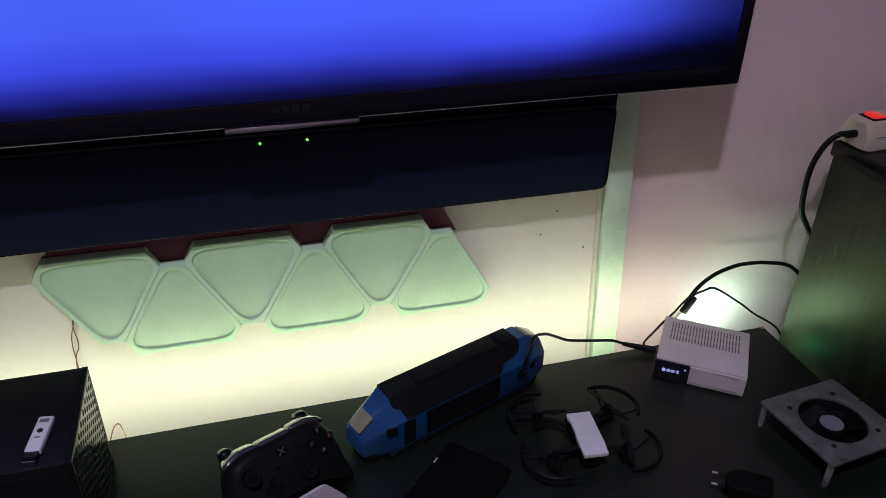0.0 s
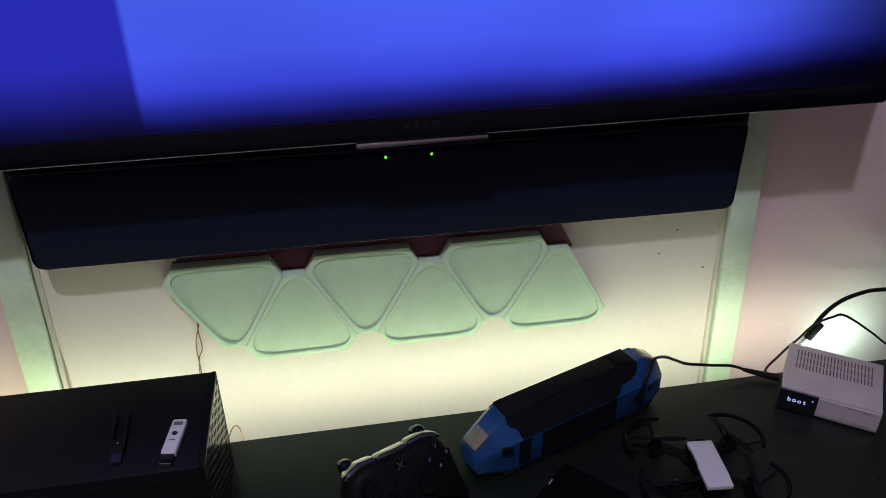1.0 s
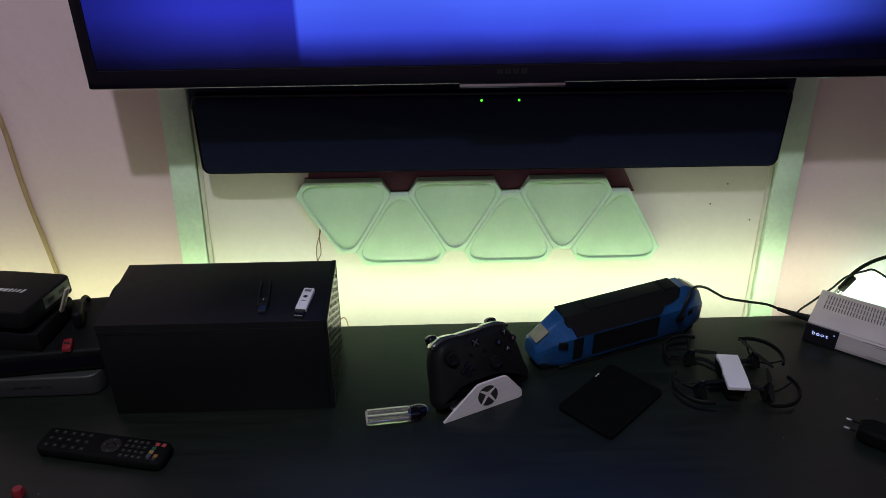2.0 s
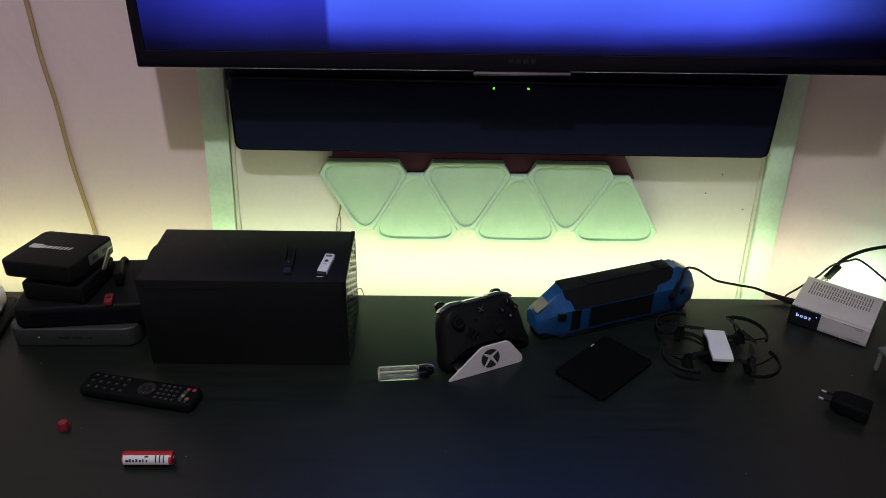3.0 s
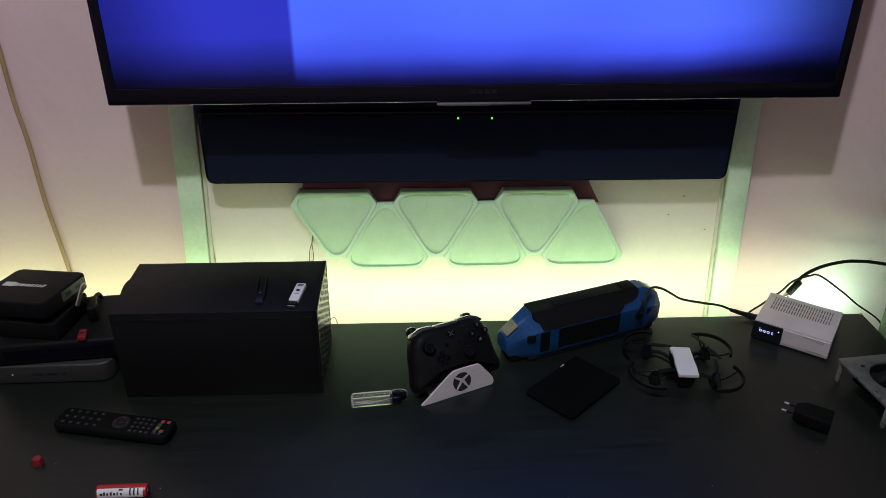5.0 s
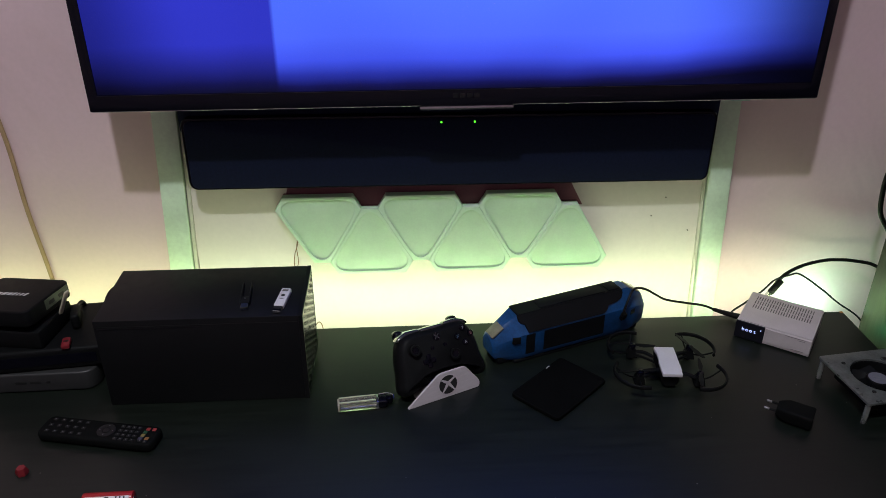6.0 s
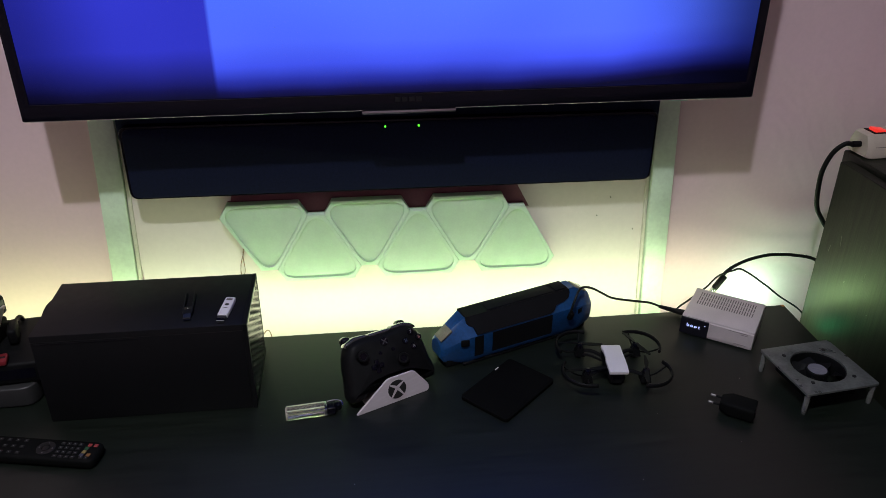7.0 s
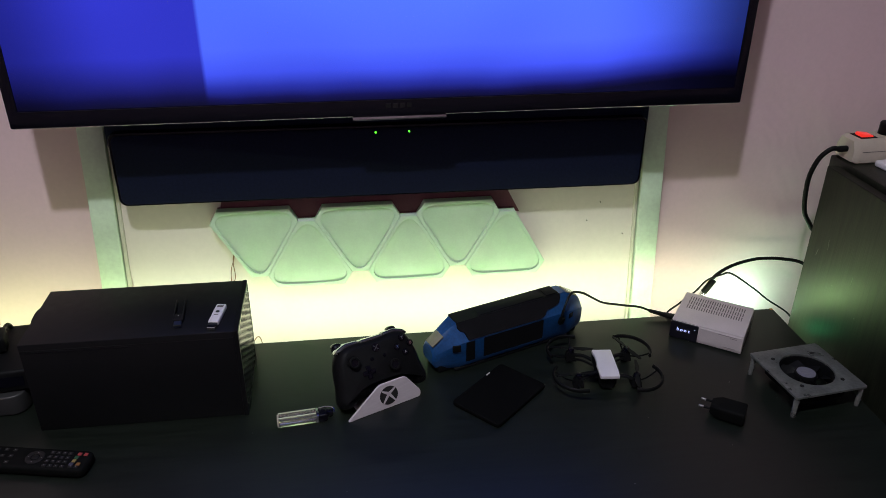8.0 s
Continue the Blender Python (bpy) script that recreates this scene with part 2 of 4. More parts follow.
acrylic_grey = surface("frosted_grey_acrylic", (0.15, 0.16, 0.15), 0.3, vary=0.45, scale=45, fine=260, bump=0.35, trans=0.35)
acrylic_clear = surface("clear_acrylic", (0.34, 0.35, 0.33), 0.14, vary=0.3, scale=60, bump=0.1, trans=0.55, spec=0.8)
scratch_grey = surface("scratch_grey", (0.09, 0.095, 0.08), 0.6, vary=0.4, scale=200)
hub_silver = surface("hub_label", (0.17, 0.17, 0.205), 0.35, 0.0, vary=0.15, scale=90)
clear_amber = clear_plastic("clear_plastic", (0.92, 0.92, 0.74))
switch_red = surface("switch_red", (0.6, 0.03, 0.02), 0.3, glow=(1.0, 0.04, 0.03, 0.65))
tape_white = surface("tape_white", (0.7, 0.7, 0.65), 0.5, glow=(1.0, 0.92, 0.6, 0.6))
tape_green = surface("tape_green", (0.3, 0.7, 0.4), 0.5, glow=(0.1, 1.0, 0.42, 0.6))
lamp_glow = surface("lamp_diffuser", (0.8, 0.8, 0.8), 0.5, glow=(1.0, 0.86, 0.97, 3.0))


# ---------- mesh helpers ----------
def moved(bm, m):
    bmesh.ops.transform(bm, matrix=m, verts=bm.verts)
    return bm


def joined(*bms):
    out = bmesh.new()
    for b in bms:
        me = bpy.data.meshes.new("tmp")
        b.to_mesh(me)
        b.free()
        out.from_mesh(me)
        bpy.data.meshes.remove(me)
    return out


def rbox(x0, x1, y0, y1, z0, z1, r=0.0, seg=2):
    bm = bmesh.new()
    bmesh.ops.create_cube(bm, size=1)
    moved(bm, Matrix.Translation(((x0 + x1) / 2, (y0 + y1) / 2, (z0 + z1) / 2)) @ Matrix.Diagonal((x1 - x0, y1 - y0, z1 - z0, 1)))
    if r:
        bmesh.ops.bevel(bm, geom=list(bm.edges), offset=r, segments=seg, profile=0.5, affect="EDGES")
    return bm


def prism(poly, z0, z1, r=0.0, seg=2):
    """A flat outline in x and y raised from z0 to z1, its rims rounded by r."""
    bm = bmesh.new()
    lo = [bm.verts.new((x, y, z0)) for x, y in poly]
    hi = [bm.verts.new((x, y, z1)) for x, y in poly]
    bm.faces.new(lo[::-1])
    top = bm.faces.new(hi)
    n = len(poly)
    for i in range(n):
        bm.faces.new((lo[i], lo[(i + 1) % n], hi[(i + 1) % n], hi[i]))
    bmesh.ops.recalc_face_normals(bm, faces=bm.faces)
    if r:
        rim = [e for e in bm.edges if abs(e.verts[0].co.z - e.verts[1].co.z) < 1e-6]
        bmesh.ops.bevel(bm, geom=rim, offset=r, segments=seg, profile=0.5, affect="EDGES")
    return bm


def rounded(poly, r, n=5):
    """The outline with each corner replaced by an arc-like curve of reach r."""
    out = []
    k = len(poly)
    for i in range(k):
        p = Vector(poly[i])
        a = (Vector(poly[i - 1]) - p)
        b = (Vector(poly[(i + 1) % k]) - p)
        p0, p1 = p + a.normalized() * min(r, a.length * 0.49), p + b.normalized() * min(r, b.length * 0.49)
        for j in range(n + 1):
            t = j / n
            q = p0 * (1 - t) ** 2 + p * 2 * t * (1 - t) + p1 * t * t
            out.append((q.x, q.y))
    return out


def circle(r, n=24, cx=0.0, cy=0.0):
    return [(cx + r * math.cos(2 * math.pi * i / n), cy + r * math.sin(2 * math.pi * i / n)) for i in range(n)]


def cyl(r, z0, z1, n=24, bevel=0.0, cx=0.0, cy=0.0):
    return prism(circle(r, n, cx, cy), z0, z1, bevel)


def reach(poly, a):
    """How far the outline lies from the origin in the direction a."""
    d = Vector((math.cos(a), math.sin(a)))
    best = 0
    for i in range(len(poly)):
        p, q = Vector(poly[i]), Vector(poly[(i + 1) % len(poly)])
        e = q - p
        det = d.x * -e.y + e.x * d.y
        if abs(det) < 1e-12:
            continue
        t = (p.x * -e.y + e.x * p.y) / det
        s = (d.x * p.y - d.y * p.x) / det
        if -1e-6 <= s <= 1 + 1e-6 and t > best:
            best = t
    return best


def ring(outer, inner, z0, z1, r=0.0):
    """A plate with an opening; both outlines go round the origin."""
    angles = sorted({round(math.atan2(y, x), 4) for x, y in list(outer) + list(inner)})
    bm = bmesh.new()
    loops = []
    for poly, z in ((outer, z0), (outer, z1), (inner, z1), (inner, z0)):
        loops.append([bm.verts.new((reach(poly, a) * math.cos(a), reach(poly, a) * math.sin(a), z)) for a in angles])
    n = len(angles)
    for k in range(4):
        a, b = loops[k], loops[(k + 1) % 4]
        for i in range(n):
            bm.faces.new((a[i], a[(i + 1) % n], b[(i + 1) % n], b[i]))
    bmesh.ops.recalc_face_normals(bm, faces=bm.faces)
    if r:
        rim = [e for e in bm.edges if e in set(bm.edges) and abs(e.verts[0].co.z - z1) < 1e-6 and abs(e.verts[1].co.z - z1) < 1e-6
               and any(abs(f.normal.z) < 0.5 for f in e.link_faces)]
        bmesh.ops.bevel(bm, geom=rim, offset=r, segments=2, profile=0.5, affect="EDGES")
    return bm


def smooth_path(pts, n=10):
    """A curve through the points."""
    P = [Vector(p) for p in pts]
    P = [P[0] * 2 - P[1]] + P + [P[-1] * 2 - P[-2]]
    out = []
    for i in range(1, len(P) - 2):
        a, b, c, d = P[i - 1:i + 3]
        for j in range(n):
            t = j / n
            out.append(0.5 * ((2 * b) + (c - a) * t + (2 * a - 5 * b + 4 * c - d) * t * t + (3 * b - a - 3 * c + d) * t ** 3))
    out.append(P[-2])
    return out


def tube(pts, r, sides=8, n=10, squash=1.0, taper=1.0):
    path = smooth_path(pts, n)
    bm = bmesh.new()
    rings = []
    side = None
    for i, p in enumerate(path):
        t = (path[min(i + 1, len(path) - 1)] - path[max(i - 1, 0)]).normalized()
        if side is None:
            side = t.cross(Vector((0, 0, 1)) if abs(t.z) < 0.9 else Vector((1, 0, 0))).normalized()
        side = (side - t * side.dot(t)).normalized()
        up = t.cross(side)
        rad = r * (1 + (taper - 1) * i / (len(path) - 1))
        rings.append([bm.verts.new(p + rad * (math.cos(2 * math.pi * k / sides) * side + squash * math.sin(2 * math.pi * k / sides) * up)) for k in range(sides)])
    for a, b in zip(rings, rings[1:]):
        for k in range(sides):
            bm.faces.new((a[k], a[(k + 1) % sides], b[(k + 1) % sides], b[k]))
    bm.faces.new(rings[0][::-1])
    bm.faces.new(rings[-1])
    bmesh.ops.recalc_face_normals(bm, faces=bm.faces)
    return bm


def loft(sections):
    """Closed outlines with equal counts, joined one to the next and capped."""
    bm = bmesh.new()
    rows = [[bm.verts.new(p) for p in s] for s in sections]
    n = len(rows[0])
    for a, b in zip(rows, rows[1:]):
        for i in range(n):
            bm.faces.new((a[i], a[(i + 1) % n], b[(i + 1) % n], b[i]))
    bm.faces.new(rows[0][::-1])
    bm.faces.new(rows[-1])
    bmesh.ops.recalc_face_normals(bm, faces=bm.faces)
    return bm


def letters(text, size, depth=0.0003):
    """Raised lettering in x and y, centred on the origin."""
    cu = bpy.data.curves.new("letters", "FONT")
    cu.body, cu.size, cu.extrude, cu.align_x, cu.align_y = text, size, depth, "CENTER", "CENTER"
    ob = bpy.data.objects.new("letters", cu)
    scene.collection.objects.link(ob)
    me = bpy.data.meshes.new_from_object(ob.evaluated_get(bpy.context.evaluated_depsgraph_get()))
    bpy.data.objects.remove(ob)
    bm = bmesh.new()
    bm.from_mesh(me)
    bpy.data.meshes.remove(me)
    return bm


def finish(name, bm, material):
    for f in bm.faces:
        f.smooth = True
    for e in bm.edges:
        if len(e.link_faces) == 2 and e.calc_face_angle(0) > 0.55:
            e.smooth = False
    me = bpy.data.meshes.new(name)
    bm.to_mesh(me)
    bm.free()
    me.materials.append(material)
    return me


def part(name, bm, material, parent, label="", at=None):
    ob = new(name, finish(name, bm, material))
    ob.parent = parent
    if at is not None:
        ob.matrix_local = at
    return tagged(ob, label)


def thing(name, m, label, category, group="", kind=""):
    ob = new(name)
    ob.empty_display_size = 0.02
    ob.matrix_world = m
    return tagged(ob, label, category, group, kind)


def solid(name, bm, material, m=None, label="", category="", kind="", group=""):
    ob = new(name, finish(name, bm, material))
    if m is not None:
        ob.matrix_world = m
    return tagged(ob, label, category, group, kind)


# ---------- the room ----------
WALL = 1.049
solid("floor", rbox(-2.2, 2.4, -2.8, 1.25, -0.1, 0.0), floor_tile, label="grey tiled floor of the dim room", category="floor", kind="structure")
solid("ceiling", rbox(-2.2, 2.4, -2.8, 1.25, 3.06, 3.16), ceiling_paint, label="plain white painted ceiling", category="ceiling", kind="structure")
wall = solid("wall_north", rbox(-2.2, 2.4, WALL, 1.25, 0.0, 3.06), wall_paint, label="pale pinkish wall with soft creases behind the desk", category="wall", kind="structure")
solid("wall_south", rbox(-2.2, 2.4, -2.95, -2.8, 0.0, 3.06), room_paint, label="plain pinkish painted wall", category="wall", kind="structure")
solid("wall_west", rbox(-2.35, -2.2, -2.8, 1.25, 0.0, 3.06), room_paint, label="plain pinkish painted wall", category="wall", kind="structure")
solid("wall_east", rbox(2.4, 2.55, -2.8, 1.25, 0.0, 3.06), room_paint, label="plain pinkish painted wall", category="wall", kind="structure")

# board between the two posts, thin trims beside them, and nail marks
part("wall_panel", rbox(-0.372, 0.588, 1.0455, WALL + 0.002, 0.35, 1.30, 0.001, 1), panel_paint, wall, "smooth cream board between the posts")
# Maroon sheet laid on the wall to paint the shade above the panels.
part("shade_strip", moved(prism([(-0.205, 0.935), (0.338, 0.925), (0.303, 0.990), (-0.193, 0.990)], 0.0, 0.0016), pose(0, 1.0457, 0, 90)), surface("maroon_shade", (0.24, 0.095, 0.11), 0.7, vary=0.15, scale=25), wall, "maroon strip standing in for the shade behind the light panels")
for x, z in ((0.545, 0.866), (0.494, 0.935), (0.471, 0.898)):
    part("nail_mark", moved(cyl(0.0011, 0, 0.0018, 8), pose(x, 1.0456, z, 90)), port_dark, wall)


def post(x_low, x_high, side):
    """A leaning batten, z 0.35 to 1.30."""
    lean = math.degrees(math.atan2(x_high - x_low, 0.62))
    ob = thing("wall_post", pose(x_low, 1.0, 0.55, 0, lean, 0), "slim pale green painted post leaning on the wall", "post", "posts beside the television", "structure")
    part("batten", rbox(-0.021, 0.021, 0.034, 0.0485, -0.25, 0.75, 0.002), post_paint, ob)
    part("trim", rbox(*sorted((side * 0.0225, side * 0.029)), 0.040, 0.0485, -0.25, 0.75, 0.001, 1), trim_paint, ob, "thin faded edge trim")


post(0.608, 0.576, -1)
post(-0.415, -0.385, 1)

# ceiling lamp
lamp = thing("ceiling_light", pose(-0.27, -0.30, 3.06), "round white ceiling lamp, lit", "lamp")
part("base", cyl(0.15, -0.03, 0.0, 32, 0.004), white_plastic, lamp)
part("diffuser", ring(circle(0.135, 32), circle(0.112, 32), -0.055, -0.03), lamp_glow, lamp, "glowing white rim")

# ---------- desk ----------
DESK = 0.75
desk = thing("desk", pose(0, 0, 0), "long black wood-grain desk against the wall", "desk")
part("desktop", rbox(-1.15, 0.814, 0.22, 0.925, DESK - 0.036, DESK, 0.0015, 1), desk_wood, desk)
for x in (-1.13, -0.17, 0.774):
    part("side_panel", rbox(x, x + 0.025, 0.27, 0.86, 0.0, DESK - 0.036, 0.002, 1), desk_wood, desk)
part("back_rail", rbox(-1.10, 0.772, 0.80, 0.82, 0.40, DESK - 0.036), desk_wood, desk)
part("orange_chip", rbox(0.8065, 0.8125, 0.9185, 0.9238, DESK, DESK + 0.0006), surface("chip_orange", (0.5, 0.2, 0.06), 0.6), desk, "bare orange chip at the worn corner")

tape = thing("led_tape", pose(0, 0.9265, 0.722), "adhesive light tape lit warm white and green behind the desk", "light tape")
part("warm_tape", rbox(-1.05, 0.77, 0.0, 0.003, -0.006, 0.006), tape_white, tape, "warm white lit tape")
part("corner_tape", rbox(0.8145, 0.8165, -0.035, -0.003, -0.006, 0.006), tape_green, tape, "green lit tape round the corner")
part("green_tape", rbox(0.775, 0.812, 0.0, 0.003, -0.006, 0.006), tape_green, tape, "green lit tape")

# ---------- television ----------
tv = thing("television", pose(0.104, 0.925, 1.1542, 0, -0.22, 0), "large black flat television on the wall showing a blue picture", "television")
TW, TH = 0.566, 0.655
bez = ring([(-TW, -TH / 2), (TW, -TH / 2), (TW, TH / 2), (-TW, TH / 2)],
           [(-TW + 0.015, -TH / 2 + 0.025), (TW - 0.015, -TH / 2 + 0.025), (TW - 0.015, TH / 2 - 0.02), (-TW + 0.015, TH / 2 - 0.02)], -0.012, 0.0, 0.0012)
part("bezel", moved(bez, pose(0, 0, TH / 2, 90)), black_gloss, tv, "glossy black bezel")
part("screen", moved(rbox(-TW + 0.0145, TW - 0.0145, 0.002, 0.006, 0.0, TH - 0.044), pose(0, 0, 0.0)), screen_picture(), tv, "lit screen with a blue picture", Matrix.Translation((0, 0, 0.0245)))
back = loft([[(x * s, y, zc + z * h) for x, z in ((-1, -1), (1, -1), (1, 1), (-1, 1))] for s, y, zc, h in
             ((TW - 0.001, 0.012, TH / 2, TH / 2 - 0.001), (TW - 0.004, 0.030, TH / 2, TH / 2 - 0.004), (TW - 0.05, 0.055, TH / 2, TH / 2 - 0.03), (TW - 0.09, 0.062, TH / 2, TH / 2 - 0.06))])
part("back_shell", back, black_matte, tv)
part("bottom_trim", rbox(-TW + 0.002, TW - 0.002, 0.0012, 0.006, -0.0012, 0.0006, 0.0004, 1), silver_trim, tv, "thin bright metal strip along the lower edge")
# Grey metal sliver added to draw the highlight along the bezel's lower lip.
part("lip_highlight", rbox(-TW + 0.0155, TW - 0.0155, -0.0006, 0.0004, 0.0243, 0.0250), surface("lip_highlight_metal", (0.10, 0.10, 0.12), 0.25, 1.0, vary=0.3, scale=12, bump=0.02), tv, "thin metal strip drawing the highlight on the lip under the screen")
part("light_bar", rbox(-0.068, 0.079, -0.004, 0.010, -0.0065, 0.0, 0.002), silver_trim, tv, "metallic light bar under the maker's mark")
for k in range(4):
    part("maker_mark", rbox(-0.016 + k * 0.011, -0.008 + k * 0.011, -0.0006, 0.0002, 0.012, 0.019), grey_mark, tv)
part("barcode_label", rbox(0.428, 0.458, 0.004, 0.024, -0.0035, -0.0023), label_green, tv, "small pale green label strip")
part("mount_arm", rbox(-0.2, 0.2, 0.060, 0.1215, 0.2, 0.45, 0.004), black_matte, tv)

# ---------- sound bar ----------
bar = thing("soundbar", pose(0.0970, 1.0, 0.9853, 0, 0.17, 0), "long black soundbar with two green lamps mounted under the television", "soundbar")
front = rounded([(-0.452, 0), (0.452, 0), (0.452, 0.128), (-0.452, 0.128)], 0.016, 6)
part("body", moved(prism(front, -0.0455, -0.004, 0.003), pose(0, 0, 0, 90)), black_gloss, bar)
inner = rounded([(-0.447, 0.004), (0.447, 0.004), (0.447, 0.124), (-0.447, 0.124)], 0.014, 6)
part("grille", moved(prism(inner, -0.005, 0.0, 0.002), pose(0, 0, 0, 90)), bar_cloth, bar, "dark cloth grille")
for x in (-0.0228, 0.0332):
    part("power_lamp", moved(cyl(0.0017, 0, 0.0012, 10), pose(x, 0, 0.117, 90)), green_led, bar, "small green lamp")
part("bracket_board", rbox(-0.458, 0.458, 0.018, 0.045, 0.10, 0.33, 0.003), bar_cloth, bar, "dark board behind the soundbar")

# ---------- six triangular wall panels ----------
S, CUT, PD = 0.1820, 0.0288, 0.0215
H3 = S * math.sqrt(3) / 2


def blunt(S_, c):
    h = S_ * math.sqrt(3) / 2
    tri = [Vector((-S_ / 2, h / 3)), Vector((0, -2 * h / 3)), Vector((S_ / 2, h / 3))]
    out = []
    for i in range(3):
        p, a, b = tri[i], tri[i - 1], tri[(i + 1) % 3]
        out += [tuple(p + (a - p).normalized() * c), tuple(p + (b - p).normalized() * c)]
    return out


outer_tri = blunt(S - 0.0006, CUT)
s2 = S - 0.020
h2 = s2 * math.sqrt(3) / 2
inner_tri = rounded([(-s2 / 2, h2 / 3), (0, -2 * h2 / 3), (s2 / 2, h2 / 3)], 0.046, 8)
s3 = s2 - 0.0004
h3 = s3 * math.sqrt(3) / 2
face_tri = rounded([(-s3 / 2, h3 / 3), (0, -2 * h3 / 3), (s3 / 2, h3 / 3)], 0.046, 8)
panel = thing("triangle_light_panel", pose(0, 1.0455, 0.9, 90), "pale green blunt triangular light panel with a raised rim", "light panel", "row of triangular panels")
part("rim", ring(outer_tri, inner_tri, 0.0055, PD, 0.0008), panel_frame_green, panel, "raised pale green rim")
part("housing", ring(blunt(S - 0.0016, CUT), inner_tri, 0.0, 0.0055), panel_housing_maroon, panel, "maroon back housing")
part("diffuser", prism(face_tri, PD - 0.0070, PD - 0.0036), panel_face_green, panel, "milky green face")
part("back_plate", prism(face_tri, 0.001, 0.004), groove_green, panel)
top_z, low_z = 0.9600, 0.8024
for k in range(6):
    x = -0.1432 + 0.0910 * k
    m = pose(x, 1.0455, top_z - H3 / 3, 90) if k % 2 == 0 else pose(x, 1.0455, low_z + H3 / 3, 90) @ pose(0, 0, 0, 0, 0, 180)
    if k == 0:
        panel.matrix_world = m
    else:
        copy_thing(panel, m)
wires = thing("panel_wires", pose(0, 0, 0), "two thin brown wires hanging from a wall panel", "wire")
part("wire", tube([(-0.186, 1.040, 0.876), (-0.1875, 1.041, 0.86), (-0.196, 1.041, 0.83), (-0.197, 1.040, 0.78), (-0.196, 1.03, 0.60)], 0.0008, 6), wire_brown, wires)
part("wire", tube([(-0.187, 1.041, 0.872), (-0.190, 1.041, 0.85), (-0.1895, 1.041, 0.82), (-0.199, 1.040, 0.78), (-0.203, 1.03, 0.60)], 0.0008, 6), wire_brown, wires)
part("wire", tube([(-0.180, 1.00, 0.66), (-0.160, 0.985, 0.718), (-0.146, 0.968, 0.726), (-0.139, 0.948, 0.66)], 0.0009, 6), wire_brown, wires)

# beige cable down the wall
solid("wall_cable", tube([(-0.668, 1.043, 1.62), (-0.668, 1.043, 1.40), (-0.6637, 1.044, 1.2306), (-0.6620, 1.044, 1.1277), (-0.6559, 1.044, 1.0498), (-0.6530, 1.044, 0.9382), (-0.6418, 1.044, 0.7966), (-0.632, 1.040, 0.6)], 0.0039, 8),
      cable_beige, label="beige cable running down the wall", category="cable")

# ---------- black cabinet at the end of the desk ----------
cab = thing("side_cabinet", pose(0, 0, 0), "tall black wood-grain cabinet beside the desk", "cabinet")
part("side_panel", rbox(0.862, 0.882, 0.20, 0.936, 0.0, 1.033, 0.0015, 1), cab_wood, cab)
part("body", rbox(0.8825, 1.45, 0.21, 0.930, 0.0, 1.018, 0.002, 1), cab_wood, cab)
part("top_board", rbox(0.884, 1.47, 0.22, 0.966, 1.0185, 1.043, 0.004), cab_wood, cab, "black top board")

for y, z, w, h, a in ((0.905, 0.878, 0.0006, 0.014, 12), (0.880, 0.905, 0.0005, 0.020, -8), (0.845, 0.842, 0.0008, 0.004, 30), (0.800, 0.875, 0.0005, 0.016, 5), (0.770, 0.820, 0.0011, 0.0014, 0), (0.690, 0.850, 0.0006, 0.010, -14)):
    part("scratch", moved(rbox(-0.0002, 0.0002, -w, w, -h / 2, h / 2), pose(0.8619, y, z, a)), scratch_grey, cab)

# ---------- power strip on the cabinet ----------
strip = thing("power_strip", pose(0.889, 0.938, 1.043, 0, 0, 3), "off-white power strip with a lit red switch on the cabinet", "power strip")
sec = [(-0.027, 0.002), (-0.025, 0.0), (0.025, 0.0), (0.027, 0.002), (0.0275, 0.022), (0.020, 0.040), (0.018, 0.042), (-0.018, 0.042), (-0.020, 0.040), (-0.0275, 0.022)]
part("housing", loft([[(x, y * k, 0.021 + (z - 0.021) * k) for y, z in sec] for x, k in ((0.0, 0.86), (0.006, 0.97), (0.012, 1.0), (0.30, 1.0), (0.305, 0.95))]), bone_plastic, strip)
part("switch_frame", rbox(0.013, 0.046, -0.016, 0.014, 0.0415, 0.0430, 0.001), black_soft, strip)
part("switch", moved(rbox(-0.011, 0.011, -0.011, 0.009, -0.003, 0.0035, 0.0015), pose(0.0295, 0, 0.0432, 0, 8, 0)), switch_red, strip, "lit red rocker switch")
for x in (0.075, 0.14, 0.205, 0.265):
    part("socket", moved(ring(circle(0.019, 20), circle(0.016, 20), 0.041, 0.0435), pose(x, 0, 0)), bone_plastic, strip)
    part("socket_well", moved(cyl(0.0158, 0.0405, 0.0422, 20), pose(x, 0, 0)), slot_dark, strip)
part("seam", rbox(0.013, 0.299, -0.0279, 0.0279, 0.0212, 0.0220), slot_dark, strip, "thin moulding seam")
part("cable_collar", moved(cyl(0.0055, -0.018, 0.003, 12, 0.001), pose(0.002, -0.003, 0.021, 0, 90)), black_soft, strip, "black cable collar")
solid("power_cable", tube([(0.876, 0.9335, 1.064), (0.862, 0.936, 1.064), (0.846, 0.940, 1.046), (0.838, 0.944, 1.012), (0.842, 0.948, 0.97), (0.852, 0.952, 0.935), (0.874, 0.958, 0.905), (0.905, 0.966, 0.86), (0.92, 0.985, 0.76), (0.93, 0.99, 0.6)], 0.0042, 10),
      cable_black, label="black mains cable of the power strip hanging down", category="cable")
plug = thing("wall_plug", pose(0.965, 0.942, 1.085), "black plug pushed into the power strip", "plug")
part("plug_body", cyl(0.0155, 0.0, 0.022, 18, 0.003), black_soft, plug)
white_plug = thing("mains_plug", pose(1.03, 0.942, 1.085), "white mains plug standing in the power strip", "plug")
